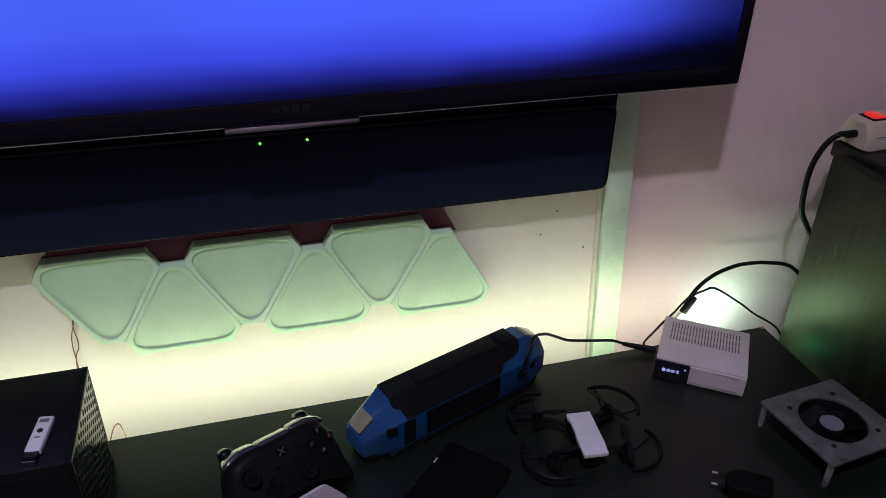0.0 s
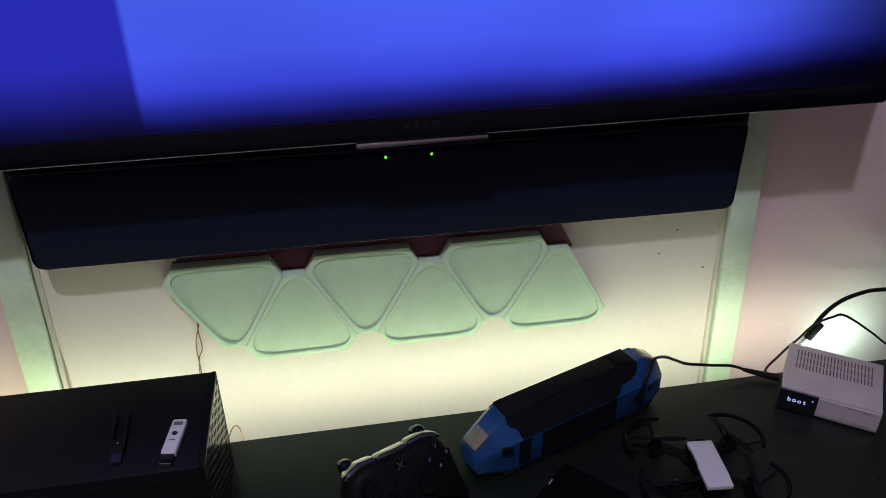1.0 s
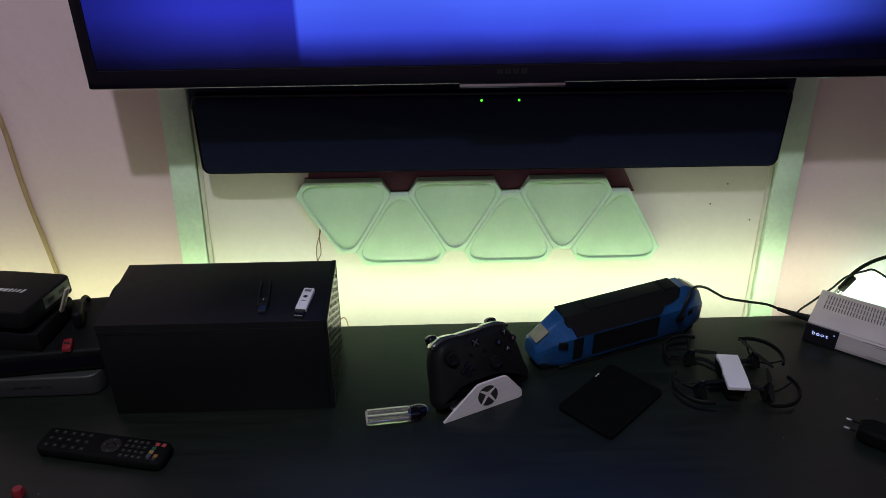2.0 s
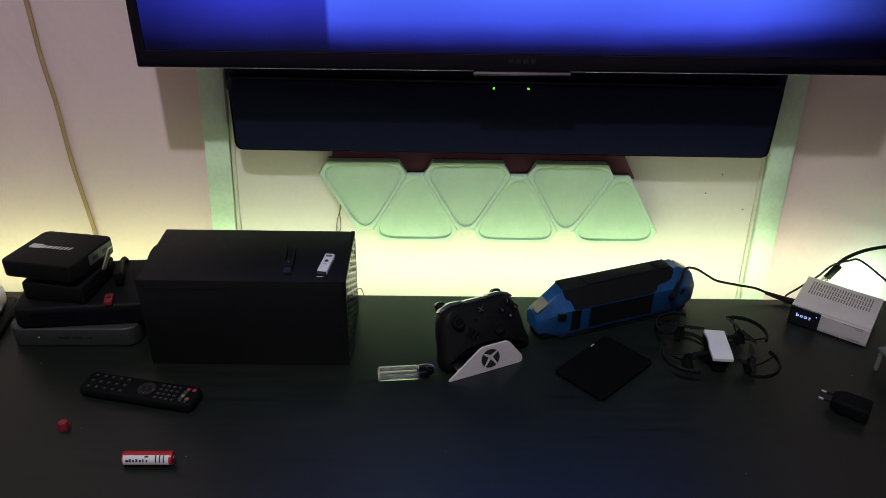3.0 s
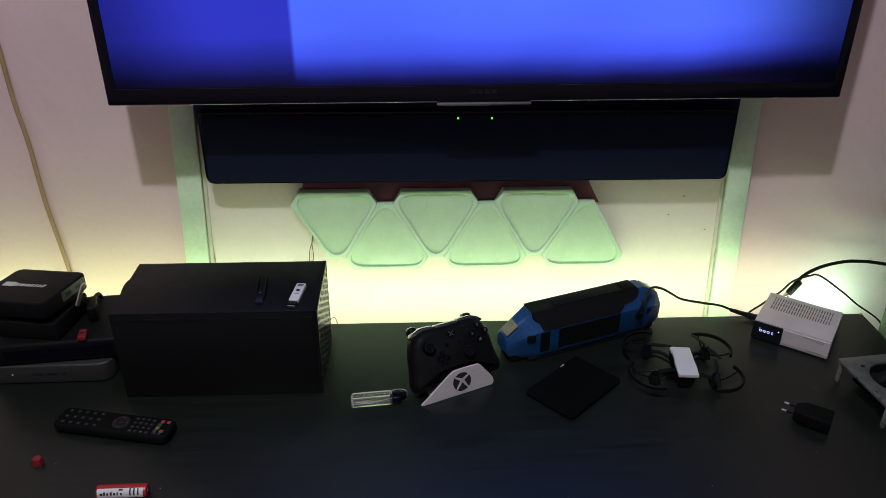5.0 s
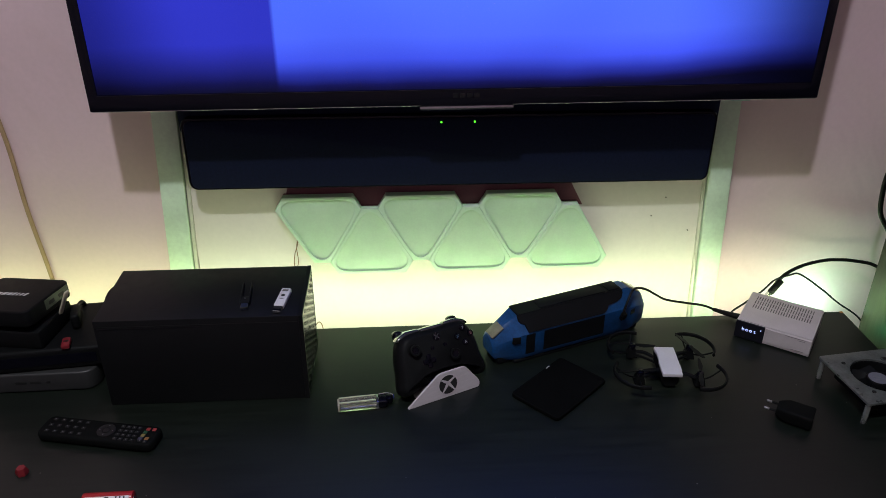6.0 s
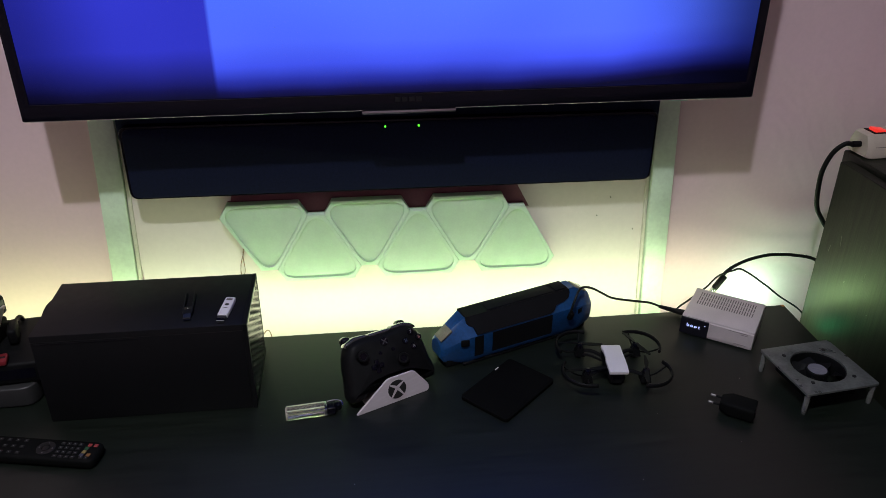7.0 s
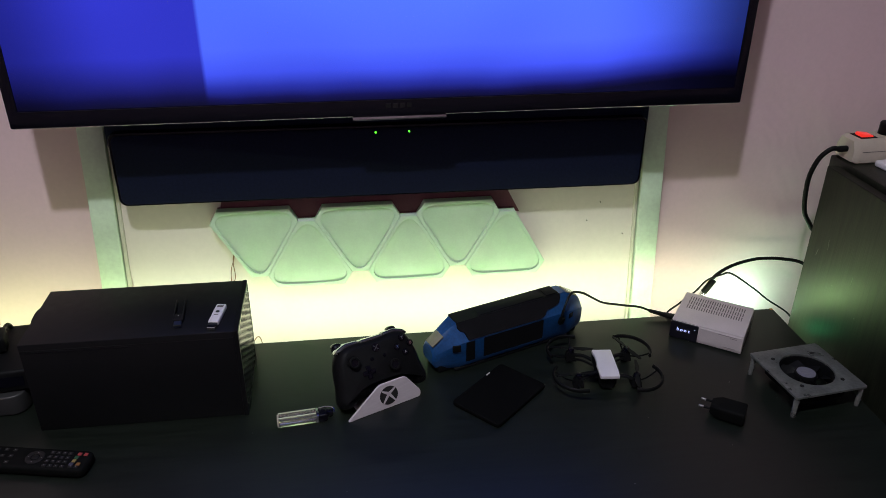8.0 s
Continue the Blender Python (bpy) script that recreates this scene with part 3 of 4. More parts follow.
part("plug_body", rbox(-0.022, 0.022, -0.017, 0.017, 0.0, 0.05, 0.006, 3), white_plastic, white_plug)
adapter_w = thing("usb_adapter", pose(0.925, 0.892, 1.043, 0, 0, 8), "small white adapter lying on the cabinet", "adapter")
part("shell", rbox(0, 0.05, -0.018, 0.010, 0.0, 0.011, 0.003, 3), white_plastic, adapter_w)

# ---------- games console ----------
con = thing("games_console", pose(-0.146, 0.73, DESK), "black box-shaped games console lying on its side on the desk", "games console")
L, D, HH = 0.301, 0.151, 0.152
part("shell", rbox(-L, -0.006, 0, D, 0, HH, 0.0015, 2), console_black, con)
N, M_ = 15, 13
pitch_y, pitch_z = (D - 0.010) / N, (HH - 0.010) / M_
holes, lining = bmesh.new(), bmesh.new()
hole = circle(0.0040, 8)
sq = [(pitch_y / 2 * sx, pitch_z / 2 * sy) for sx, sy in ((1, 0), (1, 1), (0, 1), (-1, 1), (-1, 0), (-1, -1), (0, -1), (1, -1))]
for i in range(N):
    cy = 0.005 + (i + 0.5) * pitch_y
    shift = 0.5 if i % 2 else 0.0
    for j in range(M_ - (i % 2)):
        cz = 0.005 + (j + 0.5 + shift) * pitch_z
        a = [holes.verts.new((0.0, cy + p, cz + q)) for p, q in sq]
        b = [holes.verts.new((0.0, cy + p, cz + q)) for p, q in hole]
        for k in range(8):
            holes.faces.new((a[k], a[(k + 1) % 8], b[(k + 1) % 8], b[k]))
            d = [lining.verts.new((x, cy + q[0], cz + q[1])) for x, q in ((0.0, hole[k]), (0.0, hole[(k + 1) % 8]), (-0.0055, hole[(k + 1) % 8]), (-0.0055, hole[k]))]
            lining.faces.new(d)
    if i % 2:
        for z0 in (0.005, 0.005 + (M_ - 0.5) * pitch_z):
            holes.faces.new([holes.verts.new((0.0, cy + p * pitch_y / 2, z0 + q * pitch_z / 2)) for p, q in ((-1, 0), (1, 0), (1, 1), (-1, 1))])
bmesh.ops.remove_doubles(holes, verts=holes.verts, dist=0.0001)
bmesh.ops.recalc_face_normals(holes, faces=holes.faces)
grille_mat = surface("vent_grille_black", (0.02, 0.021, 0.02), 0.22, vary=0.1, scale=60, bump=0.0, spec=0.9)
bmesh.ops.remove_doubles(lining, verts=lining.verts, dist=0.0001)
part("vent_lining", lining, port_dark, con)
part("vent_grille", holes, grille_mat, con, "perforated black vent end")
part("vent_rim", moved(ring([(-D / 2, -HH / 2), (D / 2, -HH / 2), (D / 2, HH / 2), (-D / 2, HH / 2)],
                            [(-D / 2 + 0.0055, -HH / 2 + 0.0055), (D / 2 - 0.0055, -HH / 2 + 0.0055), (D / 2 - 0.0055, HH / 2 - 0.0055), (-D / 2 + 0.0055, HH / 2 - 0.0055)], 0.0, 0.0062, 0.0008),
                       Matrix.Translation((-0.006, D / 2, HH / 2)) @ Matrix(((0, 0, 1, 0), (1, 0, 0, 0), (0, 1, 0, 0), (0, 0, 0, 1)))), console_black, con)
part("foot_disc", moved(cyl(0.066, 0, 0.008, 40, 0.002), pose(-L, D / 2 + 0.02, HH / 2 + 0.004, 0, -90)), black_soft, con, "round black stand disc on the end")
part("disc_slot", rbox(-L + 0.004, -0.150, -0.0006, 0.002, HH - 0.0145, HH - 0.0125), grey_mark, con, "thin disc slot")
part("seam", rbox(-L + 0.001, -0.008, -0.0003, 0.001, HH - 0.0108, HH - 0.0100), port_dark, con)

stick = thing("usb_stick", pose(-0.1835, 0.735, DESK + HH, 0, 0, -8), "white memory stick with a metal plug lying on the console", "usb stick")
part("case", rbox(-0.0075, 0.0075, 0.013, 0.062, 0.0005, 0.0085, 0.002, 3), white_plastic, stick)
part("plug", rbox(-0.006, 0.006, 0.0, 0.014, 0.0015, 0.006, 0.0005, 1), silver_trim, stick, "metal plug")
part("plug_neck", rbox(-0.0062, 0.0062, 0.0065, 0.0135, 0.0013, 0.0064), port_dark, stick)
part("badge", moved(cyl(0.003, 0.0085, 0.009, 12), pose(0, 0.040, 0)), ink_black, stick, "dark round badge")
part("print_bar", rbox(-0.0045, 0.0045, 0.052, 0.057, 0.0085, 0.0088), slot_dark, stick)
part("print_bar", rbox(-0.003, 0.003, 0.030, 0.0315, 0.0085, 0.0088), slot_dark, stick)
stick = thing("usb_stick", pose(-0.2325, 0.748, DESK + HH, 0, 0, 4), "black looped memory stick with a blue plug on the console", "usb stick")
part("arm", rbox(-0.0075, -0.0050, 0.018, 0.072, 0.0005, 0.0075, 0.001), console_black, stick)
part("arm", rbox(0.0050, 0.0075, 0.018, 0.072, 0.0005, 0.0075, 0.001), console_black, stick)
part("case", rbox(-0.0072, 0.0072, 0.012, 0.030, 0.0008, 0.007, 0.0015), console_black, stick)
part("plug", rbox(-0.0052, 0.0052, 0.0, 0.013, 0.0012, 0.0055, 0.0005, 1), surface("plug_navy", (0.014, 0.020, 0.048), 0.4, vary=0.1), stick, "blue metal plug")
part("plug_edge", rbox(-0.0053, 0.0053, -0.0006, 0.0012, 0.0040, 0.0056), mini_silver, stick, "thin metal edge")
part("pilot_lamp", moved(cyl(0.0008, 0.007, 0.0075, 8), pose(0, 0.024, 0)), logo_white, stick)

# ---------- stacked boxes beside the console ----------
mini_pc = thing("mini_computer", pose(-0.581, 0.8475, DESK, 0, 0, 1), "flat silver mini computer with front ports under a stack", "computer")
part("shell", prism(rounded([(-0.1, -0.078), (0.1, -0.078), (0.1, 0.072), (-0.1, 0.072)], 0.026, 8), 0.001, 0.0345, 0.003, 3), mini_silver, mini_pc)
for x0, x1 in ((-0.022, -0.006), (0.000, 0.016), (0.024, 0.030)):
    part("port", rbox(x0, x1, -0.0786, -0.077, 0.0165, 0.0205), port_dark, mini_pc)
part("power_lamp", moved(cyl(0.0012, 0, 0.0012, 8), pose(-0.052, -0.0775, 0.019, 90)), surface("white_lamp", (0.7, 0.7, 0.7), 0.4, glow=(1, 1, 1, 0.05)), mini_pc)
rec = thing("recorder_box", pose(-0.563, 0.842, DESK + 0.035, 0, 0, 6), "black flat box with rounded corners on the mini computer", "set-top box")
part("shell", prism(rounded([(-0.106, -0.066), (0.098, -0.066), (0.098, 0.072), (-0.106, 0.072)], 0.014, 6), 0.001, 0.038, 0.006, 3), black_soft, rec)
part("front_band", rbox(-0.080, 0.080, -0.0668, -0.064, 0.011, 0.028), black_gloss, rec)
clip = thing("red_clip", pose(-0.5195, 0.789, DESK + 0.073, 0, 0, 12), "small red plastic clip on the black box", "clip")
part("shell", rbox(-0.0065, 0.0065, -0.012, 0.012, 0.0, 0.009, 0.003, 2), red_plastic, clip)
part("slot", rbox(-0.003, 0.004, -0.003, 0.001, 0.0088, 0.0096), port_dark, clip)
tv_box = thing("set_top_box", pose(-0.607, 0.842, 0.8875, -3, -3, -13), "black television box with a white mark, tilted on the stack", "set-top box")
part("shell", prism(rounded([(-0.062, -0.055), (0.062, -0.055), (0.062, 0.055), (-0.062, 0.055)], 0.014, 6), -0.027, 0.0, 0.003, 3), black_soft, tv_box)
part("side_plate", rbox(0.0615, 0.0628, -0.012, 0.044, -0.019, -0.003), grey_green, tv_box, "grey-green port side")
for y in (-0.004, 0.020):
    part("port", rbox(0.0626, 0.0633, y, y + 0.013, -0.014, -0.008), port_dark, tv_box)
part("logo_tile", moved(prism(rounded([(-0.010, -0.0065), (0.010, -0.0065), (0.010, 0.0065), (-0.010, 0.0065)], 0.002, 3), 0.0, 0.0004), pose(-0.0375, 0.001, 0)), logo_white, tv_box, "white tile mark")
for k, (w, h) in enumerate(((0.007, 0.005), (0.007, 0.005), (0.006, 0.005), (0.004, 0.006), (0.003, 0.006), (0.004, 0.005), (0.004, 0.006))):
    x = -0.0265 + 1.2 * sum((0.008, 0.008, 0.007, 0.006, 0.005, 0.006, 0.006)[:k])
    w, h = w * 1.12, h * 1.5
    part("logo_bar", prism([(x - 0.001, -h / 2), (x + w - 0.0022, -h / 2), (x + w, h / 2), (x + 0.0012, h / 2)], 0.0, 0.0004), logo_white, tv_box)
pod = thing("stack_block", pose(-0.588, 0.835, DESK + 0.073, 0, 0, -8), "black block between the stacked boxes", "box")
part("shell", rbox(-0.056, 0.044, -0.050, 0.046, 0.0, 0.0310, 0.004, 2), black_matte, pod)
# Thin slab added to draw the pale strip at the television box's corner.
pale_strip = thing("pale_edge_strip", pose(-0.555, 0.848, DESK + 0.074, 0, 27, -18), "thin pale strip added along the television box's corner edge", "adapter")
part("shell", rbox(-0.0015, 0.0015, -0.005, 0.005, 0.001, 0.076, 0.0008, 2), bone_plastic, pale_strip)
hp = thing("hdmi_plug", pose(-0.524, 0.852, DESK + 0.075, 0, 0, 15), "black cable plug beside the television box", "plug")
part("plug_body", rbox(-0.007, 0.007, -0.022, 0.018, 0.0, 0.026, 0.005, 3), black_soft, hp)
part("cable", tube([(0, 0.015, 0.014), (0.001, 0.035, 0.012), (0.006, 0.055, 0.002), (0.012, 0.075, -0.06), (0.012, 0.09, -0.14)], 0.0035, 8), cable_black, hp)
wr = thing("router_box", pose(-0.783, 0.832, DESK + 0.013, 0, 0, 8), "white rounded plastic box at the end of the desk", "router")
part("shell", prism(rounded([(-0.06, -0.05), (0.06, -0.05), (0.06, 0.05), (-0.06, 0.05)], 0.03, 8), -0.002, 0.032, 0.010, 4), white_plastic, wr)
part("knob", moved(cyl(0.004, 0, 0.006, 10, 0.001), pose(0.0585, -0.01, 0.014, 0, 90)), white_plastic, wr)
solid("black_pad", prism(rounded([(-0.09, -0.07), (0.075, -0.07), (0.075, 0.06), (-0.09, 0.06)], 0.02, 5), 0.0, 0.0105, 0.003, 2), black_matte, pose(-0.785, 0.826, DESK, 0, 0, 8),
      "black low box under a white router", "box")

# ---------- remote control, battery, red cap ----------
remote_black = surface("remote_black", (0.0046, 0.0050, 0.0048), 0.65, vary=0.25, scale=80, bump=0.15, spec=0.06)
rem = thing("remote_control", pose(-0.439, 0.656, DESK, 0, 0, -12.0), "black remote control with small keys, two of them red", "remote control")
part("shell", prism(rounded([(-0.088, -0.021), (0.088, -0.021), (0.088, 0.021), (-0.088, 0.021)], 0.012, 6), 0.001, 0.016, 0.005, 3), remote_black, rem)
key_rows = [(0.031 + 0.0085 * i, -0.0138 + 0.0085 * j) for i in range(4) for j in range(4)]
key_rows += [(-0.074 + 0.0125 * i, -0.012 + 0.012 * j) for i in range(5) for j in range(3)]
key_rows += [(0.076, -0.0135), (0.0685, -0.0130)]
for x, y in key_rows:
    key = part("key", rbox(x - 0.0030, x + 0.0030, y - 0.0026, y + 0.0026, 0.0155, 0.0166, 0.0004, 1), key_dark, rem)
    part("key_mark", rbox(x - 0.0007, x + 0.0007, y - 0.0007, y + 0.0007, 0.0166, 0.0168), key_grey, key)
for x, y, tint in ((0.0700, 0.0112, key_red), (0.0788, 0.0112, key_red), (0.0680, -0.0025, key_yellow), (0.0685, 0.0045, key_green), (0.0672, -0.0090, key_blue), (0.0765, -0.0080, key_orange)):
    part("key", rbox(x - 0.0028, x + 0.0028, y - 0.0028, y + 0.0028, 0.0155, 0.0170, 0.0005, 1), tint, rem)
part("ring_key", moved(ring(circle(0.013, 24), circle(0.006, 24), 0.0155, 0.0168, 0.0005), pose(0.011, 0, 0)), key_dark, rem)
part("centre_key", moved(cyl(0.005, 0.0155, 0.0168, 16, 0.0004), pose(0.011, 0, 0)), key_dark, rem)
for k in range(4):
    part("ring_mark", rbox(0.0103 + 0.0095 * (k == 0) - 0.0095 * (k == 1), 0.0117 + 0.0095 * (k == 0) - 0.0095 * (k == 1), -0.0007 + 0.0095 * (k == 2) - 0.0095 * (k == 3), 0.0007 + 0.0095 * (k == 2) - 0.0095 * (k == 3), 0.0167, 0.0170), key_grey, rem)
bat = thing("battery", pose(-0.386, 0.5265, DESK + 0.0092, 0, 0, 0.6), "red wrapped cylindrical battery cell with a white label", "battery")
part("wrap", moved(cyl(0.0092, -0.0325, 0.0315, 28, 0.0012), pose(0, 0, 0, 0, 90)), red_wrap, bat)
part("cap", moved(cyl(0.0030, 0.0315, 0.0322, 14, 0.0003), pose(0, 0, 0, 0, 90)), silver_trim, bat, "metal cap")


def arc_patch(x0, x1, a0, a1, r, n=8):
    """A thin piece of a cylinder's skin lying along x."""
    bm = bmesh.new()
    rows = []
    for i in range(n + 1):
        a = radians(a0 + (a1 - a0) * i / n)
        rows.append([bm.verts.new((x, -rr * math.cos(a), rr * math.sin(a))) for x, rr in ((x0, r), (x1, r), (x1, r - 0.0004), (x0, r - 0.0004))])
    for p, q in zip(rows, rows[1:]):
        for k in range(4):
            bm.faces.new((p[k], p[(k + 1) % 4], q[(k + 1) % 4], q[k]))
    bm.faces.new(rows[0])
    bm.faces.new(rows[-1][::-1])
    bmesh.ops.recalc_face_normals(bm, faces=bm.faces)
    return bm


part("paper_label", arc_patch(-0.0305, 0.0275, -18, 66, 0.00945), white_plastic, bat, "white printed label")
for x in (0.0105, 0.0155, 0.0205):
    part("label_stripe", arc_patch(x, x + 0.0018, 8, 64, 0.00960), ink_black, bat)
for k, w in enumerate((0.005, 0.0035, 0.003, 0.0032, 0.0035, 0.0022, 0.003)):
    part("print_bar", arc_patch(-0.027 + k * 0.0043, -0.027 + k * 0.0043 + w * 0.75, 12, 30 + (k % 2) * 8, 0.00960, 3), ink_black, bat)
part("print_bar", arc_patch(-0.003, 0.002, 48, 62, 0.00960, 3), ink_black, bat)
cap = thing("plastic_bead", pose(-0.523, 0.590, DESK, 0, 0, 20), "tiny red faceted plastic bead lying on the desk", "bead")
part("shell", loft([[(r * math.cos(radians(60 * k)), r * math.sin(radians(60 * k)), z) for k in range(6)] for r, z in ((0.008, 0.0), (0.0085, 0.005), (0.006, 0.011))]), red_plastic, cap)

# ---------- lighter ----------
rib_cream = surface("rib_cream", (0.62, 0.66, 0.46), 0.35, vary=0.15, scale=80)
lig = thing("lighter", pose(-0.100, 0.700, DESK + 0.0075, 0, 0, 6), "clear plastic lighter with a black head lying down", "lighter")
tank = joined(prism(rounded([(0, -0.0095), (0.058, -0.0095), (0.058, 0.0095), (0, 0.0095)], 0.004, 4), -0.0065, 0.0065, 0.0015, 2))
part("tank", tank, clear_amber, lig, "clear ribbed tank")
part("tube", moved(cyl(0.0016, 0.004, 0.056, 10), pose(0, 0.001, 0, 0, 90)), rib_cream, lig)
part("base_cap", rbox(-0.0012, 0.0022, -0.0085, 0.0085, -0.006, 0.006, 0.001), bone_plastic, lig)
for y in (-0.0030, 0.0088):
    part("edge_rib", rbox(0.001, 0.057, y - 0.0010, y + 0.0010, 0.0050, 0.0072, 0.0004, 1), rib_cream, lig)
part("collar", rbox(0.057, 0.061, -0.0098, 0.0098, -0.0068, 0.0068, 0.001), silver_trim, lig, "thin metal collar")
part("head", rbox(0.0605, 0.074, -0.0095, 0.0095, -0.0068, 0.0068, 0.0025, 3), black_gloss, lig)
part("wheel", moved(cyl(0.0055, -0.005, 0.005, 16, 0.001), pose(0.078, 0.003, 0.0, 0, 0, 0)), black_gloss, lig)
part("hood", tube([(0.062, 0.0085, 0.0068), (0.074, 0.0088, 0.0074), (0.0835, 0.005, 0.0062), (0.0845, -0.003, 0.0045)], 0.0009, 8), silver_trim, lig, "bright metal hood edge")

# ---------- controller on its stand ----------
YAW = 24.4
stand = thing("controller_stand", pose(0.062, 0.717, DESK, 0, 0, YAW), "white printed stand with a dark round emblem holding a controller", "stand")
plate = rounded([(-0.0640, 0.0), (0.0640, 0.0), (0.0650, 0.011), (0.041, 0.0430), (-0.005, 0.0430)], 0.006, 5)
TILT_P = 80
part("front_plate", moved(prism(plate, -0.004, 0.0, 0.0006, 1), pose(0, 0, 0, TILT_P)), stand_white, stand, "white front plate")
part("emblem", moved(cyl(0.0155, 0.0, 0.0007, 32), pose(0.009, 0, 0, TILT_P) @ pose(0, 0.0215, 0)), ink_black, stand, "dark round emblem")
for turn, long in ((58, 0.0135), (-58, 0.0135), (145, 0.0175), (-145, 0.0175)):
    blade = [(-0.0026, 0.0), (0.0026, 0.0), (0.0011, long), (-0.0011, long)]
    part("emblem_cross", moved(prism(blade, 0.0006, 0.0012), pose(0.009, 0, 0, TILT_P) @ pose(0, 0.0245, 0, 0, 0, turn)), stand_white, stand)
part("base_foot", rbox(-0.040, 0.050, 0.002, 0.058, 0.0, 0.006, 0.002), stand_white, stand)
part("back_rest", moved(rbox(-0.020, 0.030, -0.004, 0.004, 0.0, 0.050, 0.002), pose(0.005, 0.052, 0.003, -20)), stand_white, stand)

pad = thing("game_controller", pose(0.0512, 0.7640, DESK + 0.0540, 0, 0, YAW) @ pose(0, 0, 0, 58), "black game controller leaning in a white stand", "game controller")
half = [(0.0, 0.041), (0.022, 0.043), (0.045, 0.0425), (0.060, 0.037), (0.069, 0.024), (0.0745, 0.004), (0.0775, -0.021), (0.0815, -0.041), (0.077, -0.053), (0.064, -0.0555), (0.050, -0.050), (0.040, -0.043), (0.026, -0.039), (0.010, -0.038)]
half = [(x * 0.93, y * 0.955) for x, y in half]
outline = [Vector((x, y, 0)) for x, y in half] + [Vector((-x, y, 0)) for x, y in half[:0:-1]]
loop = []
K = len(outline)
for i in range(K):
    a, b, c, d = outline[i - 1], outline[i], outline[(i + 1) % K], outline[(i + 2) % K]
    for j in range(4):
        t = j / 4
        loop.append(0.5 * ((2 * b) + (c - a) * t + (2 * a - 5 * b + 4 * c - d) * t * t + (3 * b - a - 3 * c + d) * t ** 3))


def inset(pts, d):
    n = len(pts)
    out = []
    for i in range(n):
        t = (pts[(i + 1) % n] - pts[i - 1]).normalized()
        out.append(pts[i] + Vector((t.y, -t.x, 0)) * -d * -1)
    return out


layers = [[(p.x, p.y, z) for p in inset(loop, d)] for z, d in ((-0.024, 0.012), (-0.021, 0.006), (-0.012, 0.001), (0.0, 0.0), (0.010, 0.0015), (0.0165, 0.006), (0.019, 0.011))]
part("shell", loft(layers), black_soft, pad)
for sx in (-1, 1):
    bump_poly = [(sx * x, y) for x, y in ((0.019, 0.034), (0.021, 0.0435), (0.043, 0.0445), (0.058, 0.0390), (0.064, 0.031), (0.053, 0.031))]
    if sx < 0:
        bump_poly.reverse()
    part("bumper", prism(rounded(bump_poly, 0.004, 4), -0.011, 0.010, 0.004, 3), bumper_gloss, pad, "glossy black bumper")
    part("trigger", rbox(*sorted((sx * 0.040, sx * 0.056)), 0.030, 0.0475, -0.030, -0.010, 0.006, 3), black_gloss, pad)
part("top_plate", rbox(-0.020, 0.020, 0.0355, 0.0425, -0.010, 0.011, 0.0034, 3), bumper_gloss, pad)


def thumbstick(x, y):
    st = part("thumbstick", moved(cyl(0.0115, 0.015, 0.019, 24, 0.001), pose(x, y, 0)), black_matte, pad)
    part("stem", moved(cyl(0.0055, 0.019, 0.025, 16), pose(x, y, 0)), black_soft, st)
    part("cap", moved(ring(circle(0.0088, 20), circle(0.0055, 20), 0.0245, 0.0285, 0.001), pose(x, y, 0)), black_matte, st)
    part("cap_dish", moved(cyl(0.0056, 0.0245, 0.0265, 16), pose(x, y, 0)), black_gloss, st)


thumbstick(-0.042, 0.014)
thumbstick(0.021, -0.008)
for w, h in ((0.0105, 0.0038), (0.0038, 0.0105)):
    part("direction_pad", rbox(-0.021 - w, -0.021 + w, -0.008 - h, -0.008 + h, 0.017, 0.0212, 0.001), black_gloss, pad)
ink_blue = surface("button_ink_blue", (0.07, 0.11, 0.20), 0.5, vary=0.1)
ink_red = surface("button_ink_red", (0.18, 0.08, 0.08), 0.5, vary=0.1)
for ch, dx, dy, tint in (("Y", 0, 0.0115, button_ink), ("X", -0.0115, 0, ink_blue), ("B", 0.0115, 0, ink_red), ("A", 0, -0.0115, button_ink)):
    bt = part("button", moved(cyl(0.0052, 0.016, 0.0215, 18, 0.0012), pose(0.046 + dx, 0.016 + dy, 0)), black_gloss, pad)
    part("letter", moved(letters(ch, 0.0065), pose(0.046 + dx, 0.016 + dy, 0.0217)), tint, bt)
part("guide_button", moved(cyl(0.0066, 0.017, 0.0203, 24, 0.0008), pose(0, 0.0255, 0)), black_gloss, pad, "round guide button with a pale mark")
guide_ink = surface("guide_ink", (0.05, 0.05, 0.053), 0.5, vary=0.2)
for a in (45, -45):
    part("guide_mark", moved(rbox(-0.0055, 0.0055, -0.0007, 0.0007, 0.0202, 0.0207), pose(0, 0.0255, 0, 0, 0, a)), guide_ink, pad)
for x in (-0.011, 0.011):
    part("menu_button", moved(cyl(0.0028, 0.017, 0.0203, 14, 0.0005), pose(x, 0.010, 0)), black_gloss, pad)

# ---------- blue rugged speaker lantern ----------
SX, SY, SA = 0.2810, 0.867, 20.5
spk = thing("portable_speaker", pose(SX, SY, DESK, 0, 0, SA), "blue and black rugged portable speaker with chamfered ends and a lamp", "speaker")
sect = [(-0.027, 0.004), (-0.033, 0.017), (-0.033, 0.055), (-0.013, 0.083), (0.013, 0.083), (0.033, 0.055), (0.033, 0.017), (0.027, 0.004)]


def slices(rows):
    """Sections of the octagonal housing along x: place, width share, foot, top."""
    out = []
    for x, w, lo, hi in rows:
        out.append([(x, u * w, lo + (z - 0.004) / 0.079 * (hi - lo)) for u, z in sect])
    return out


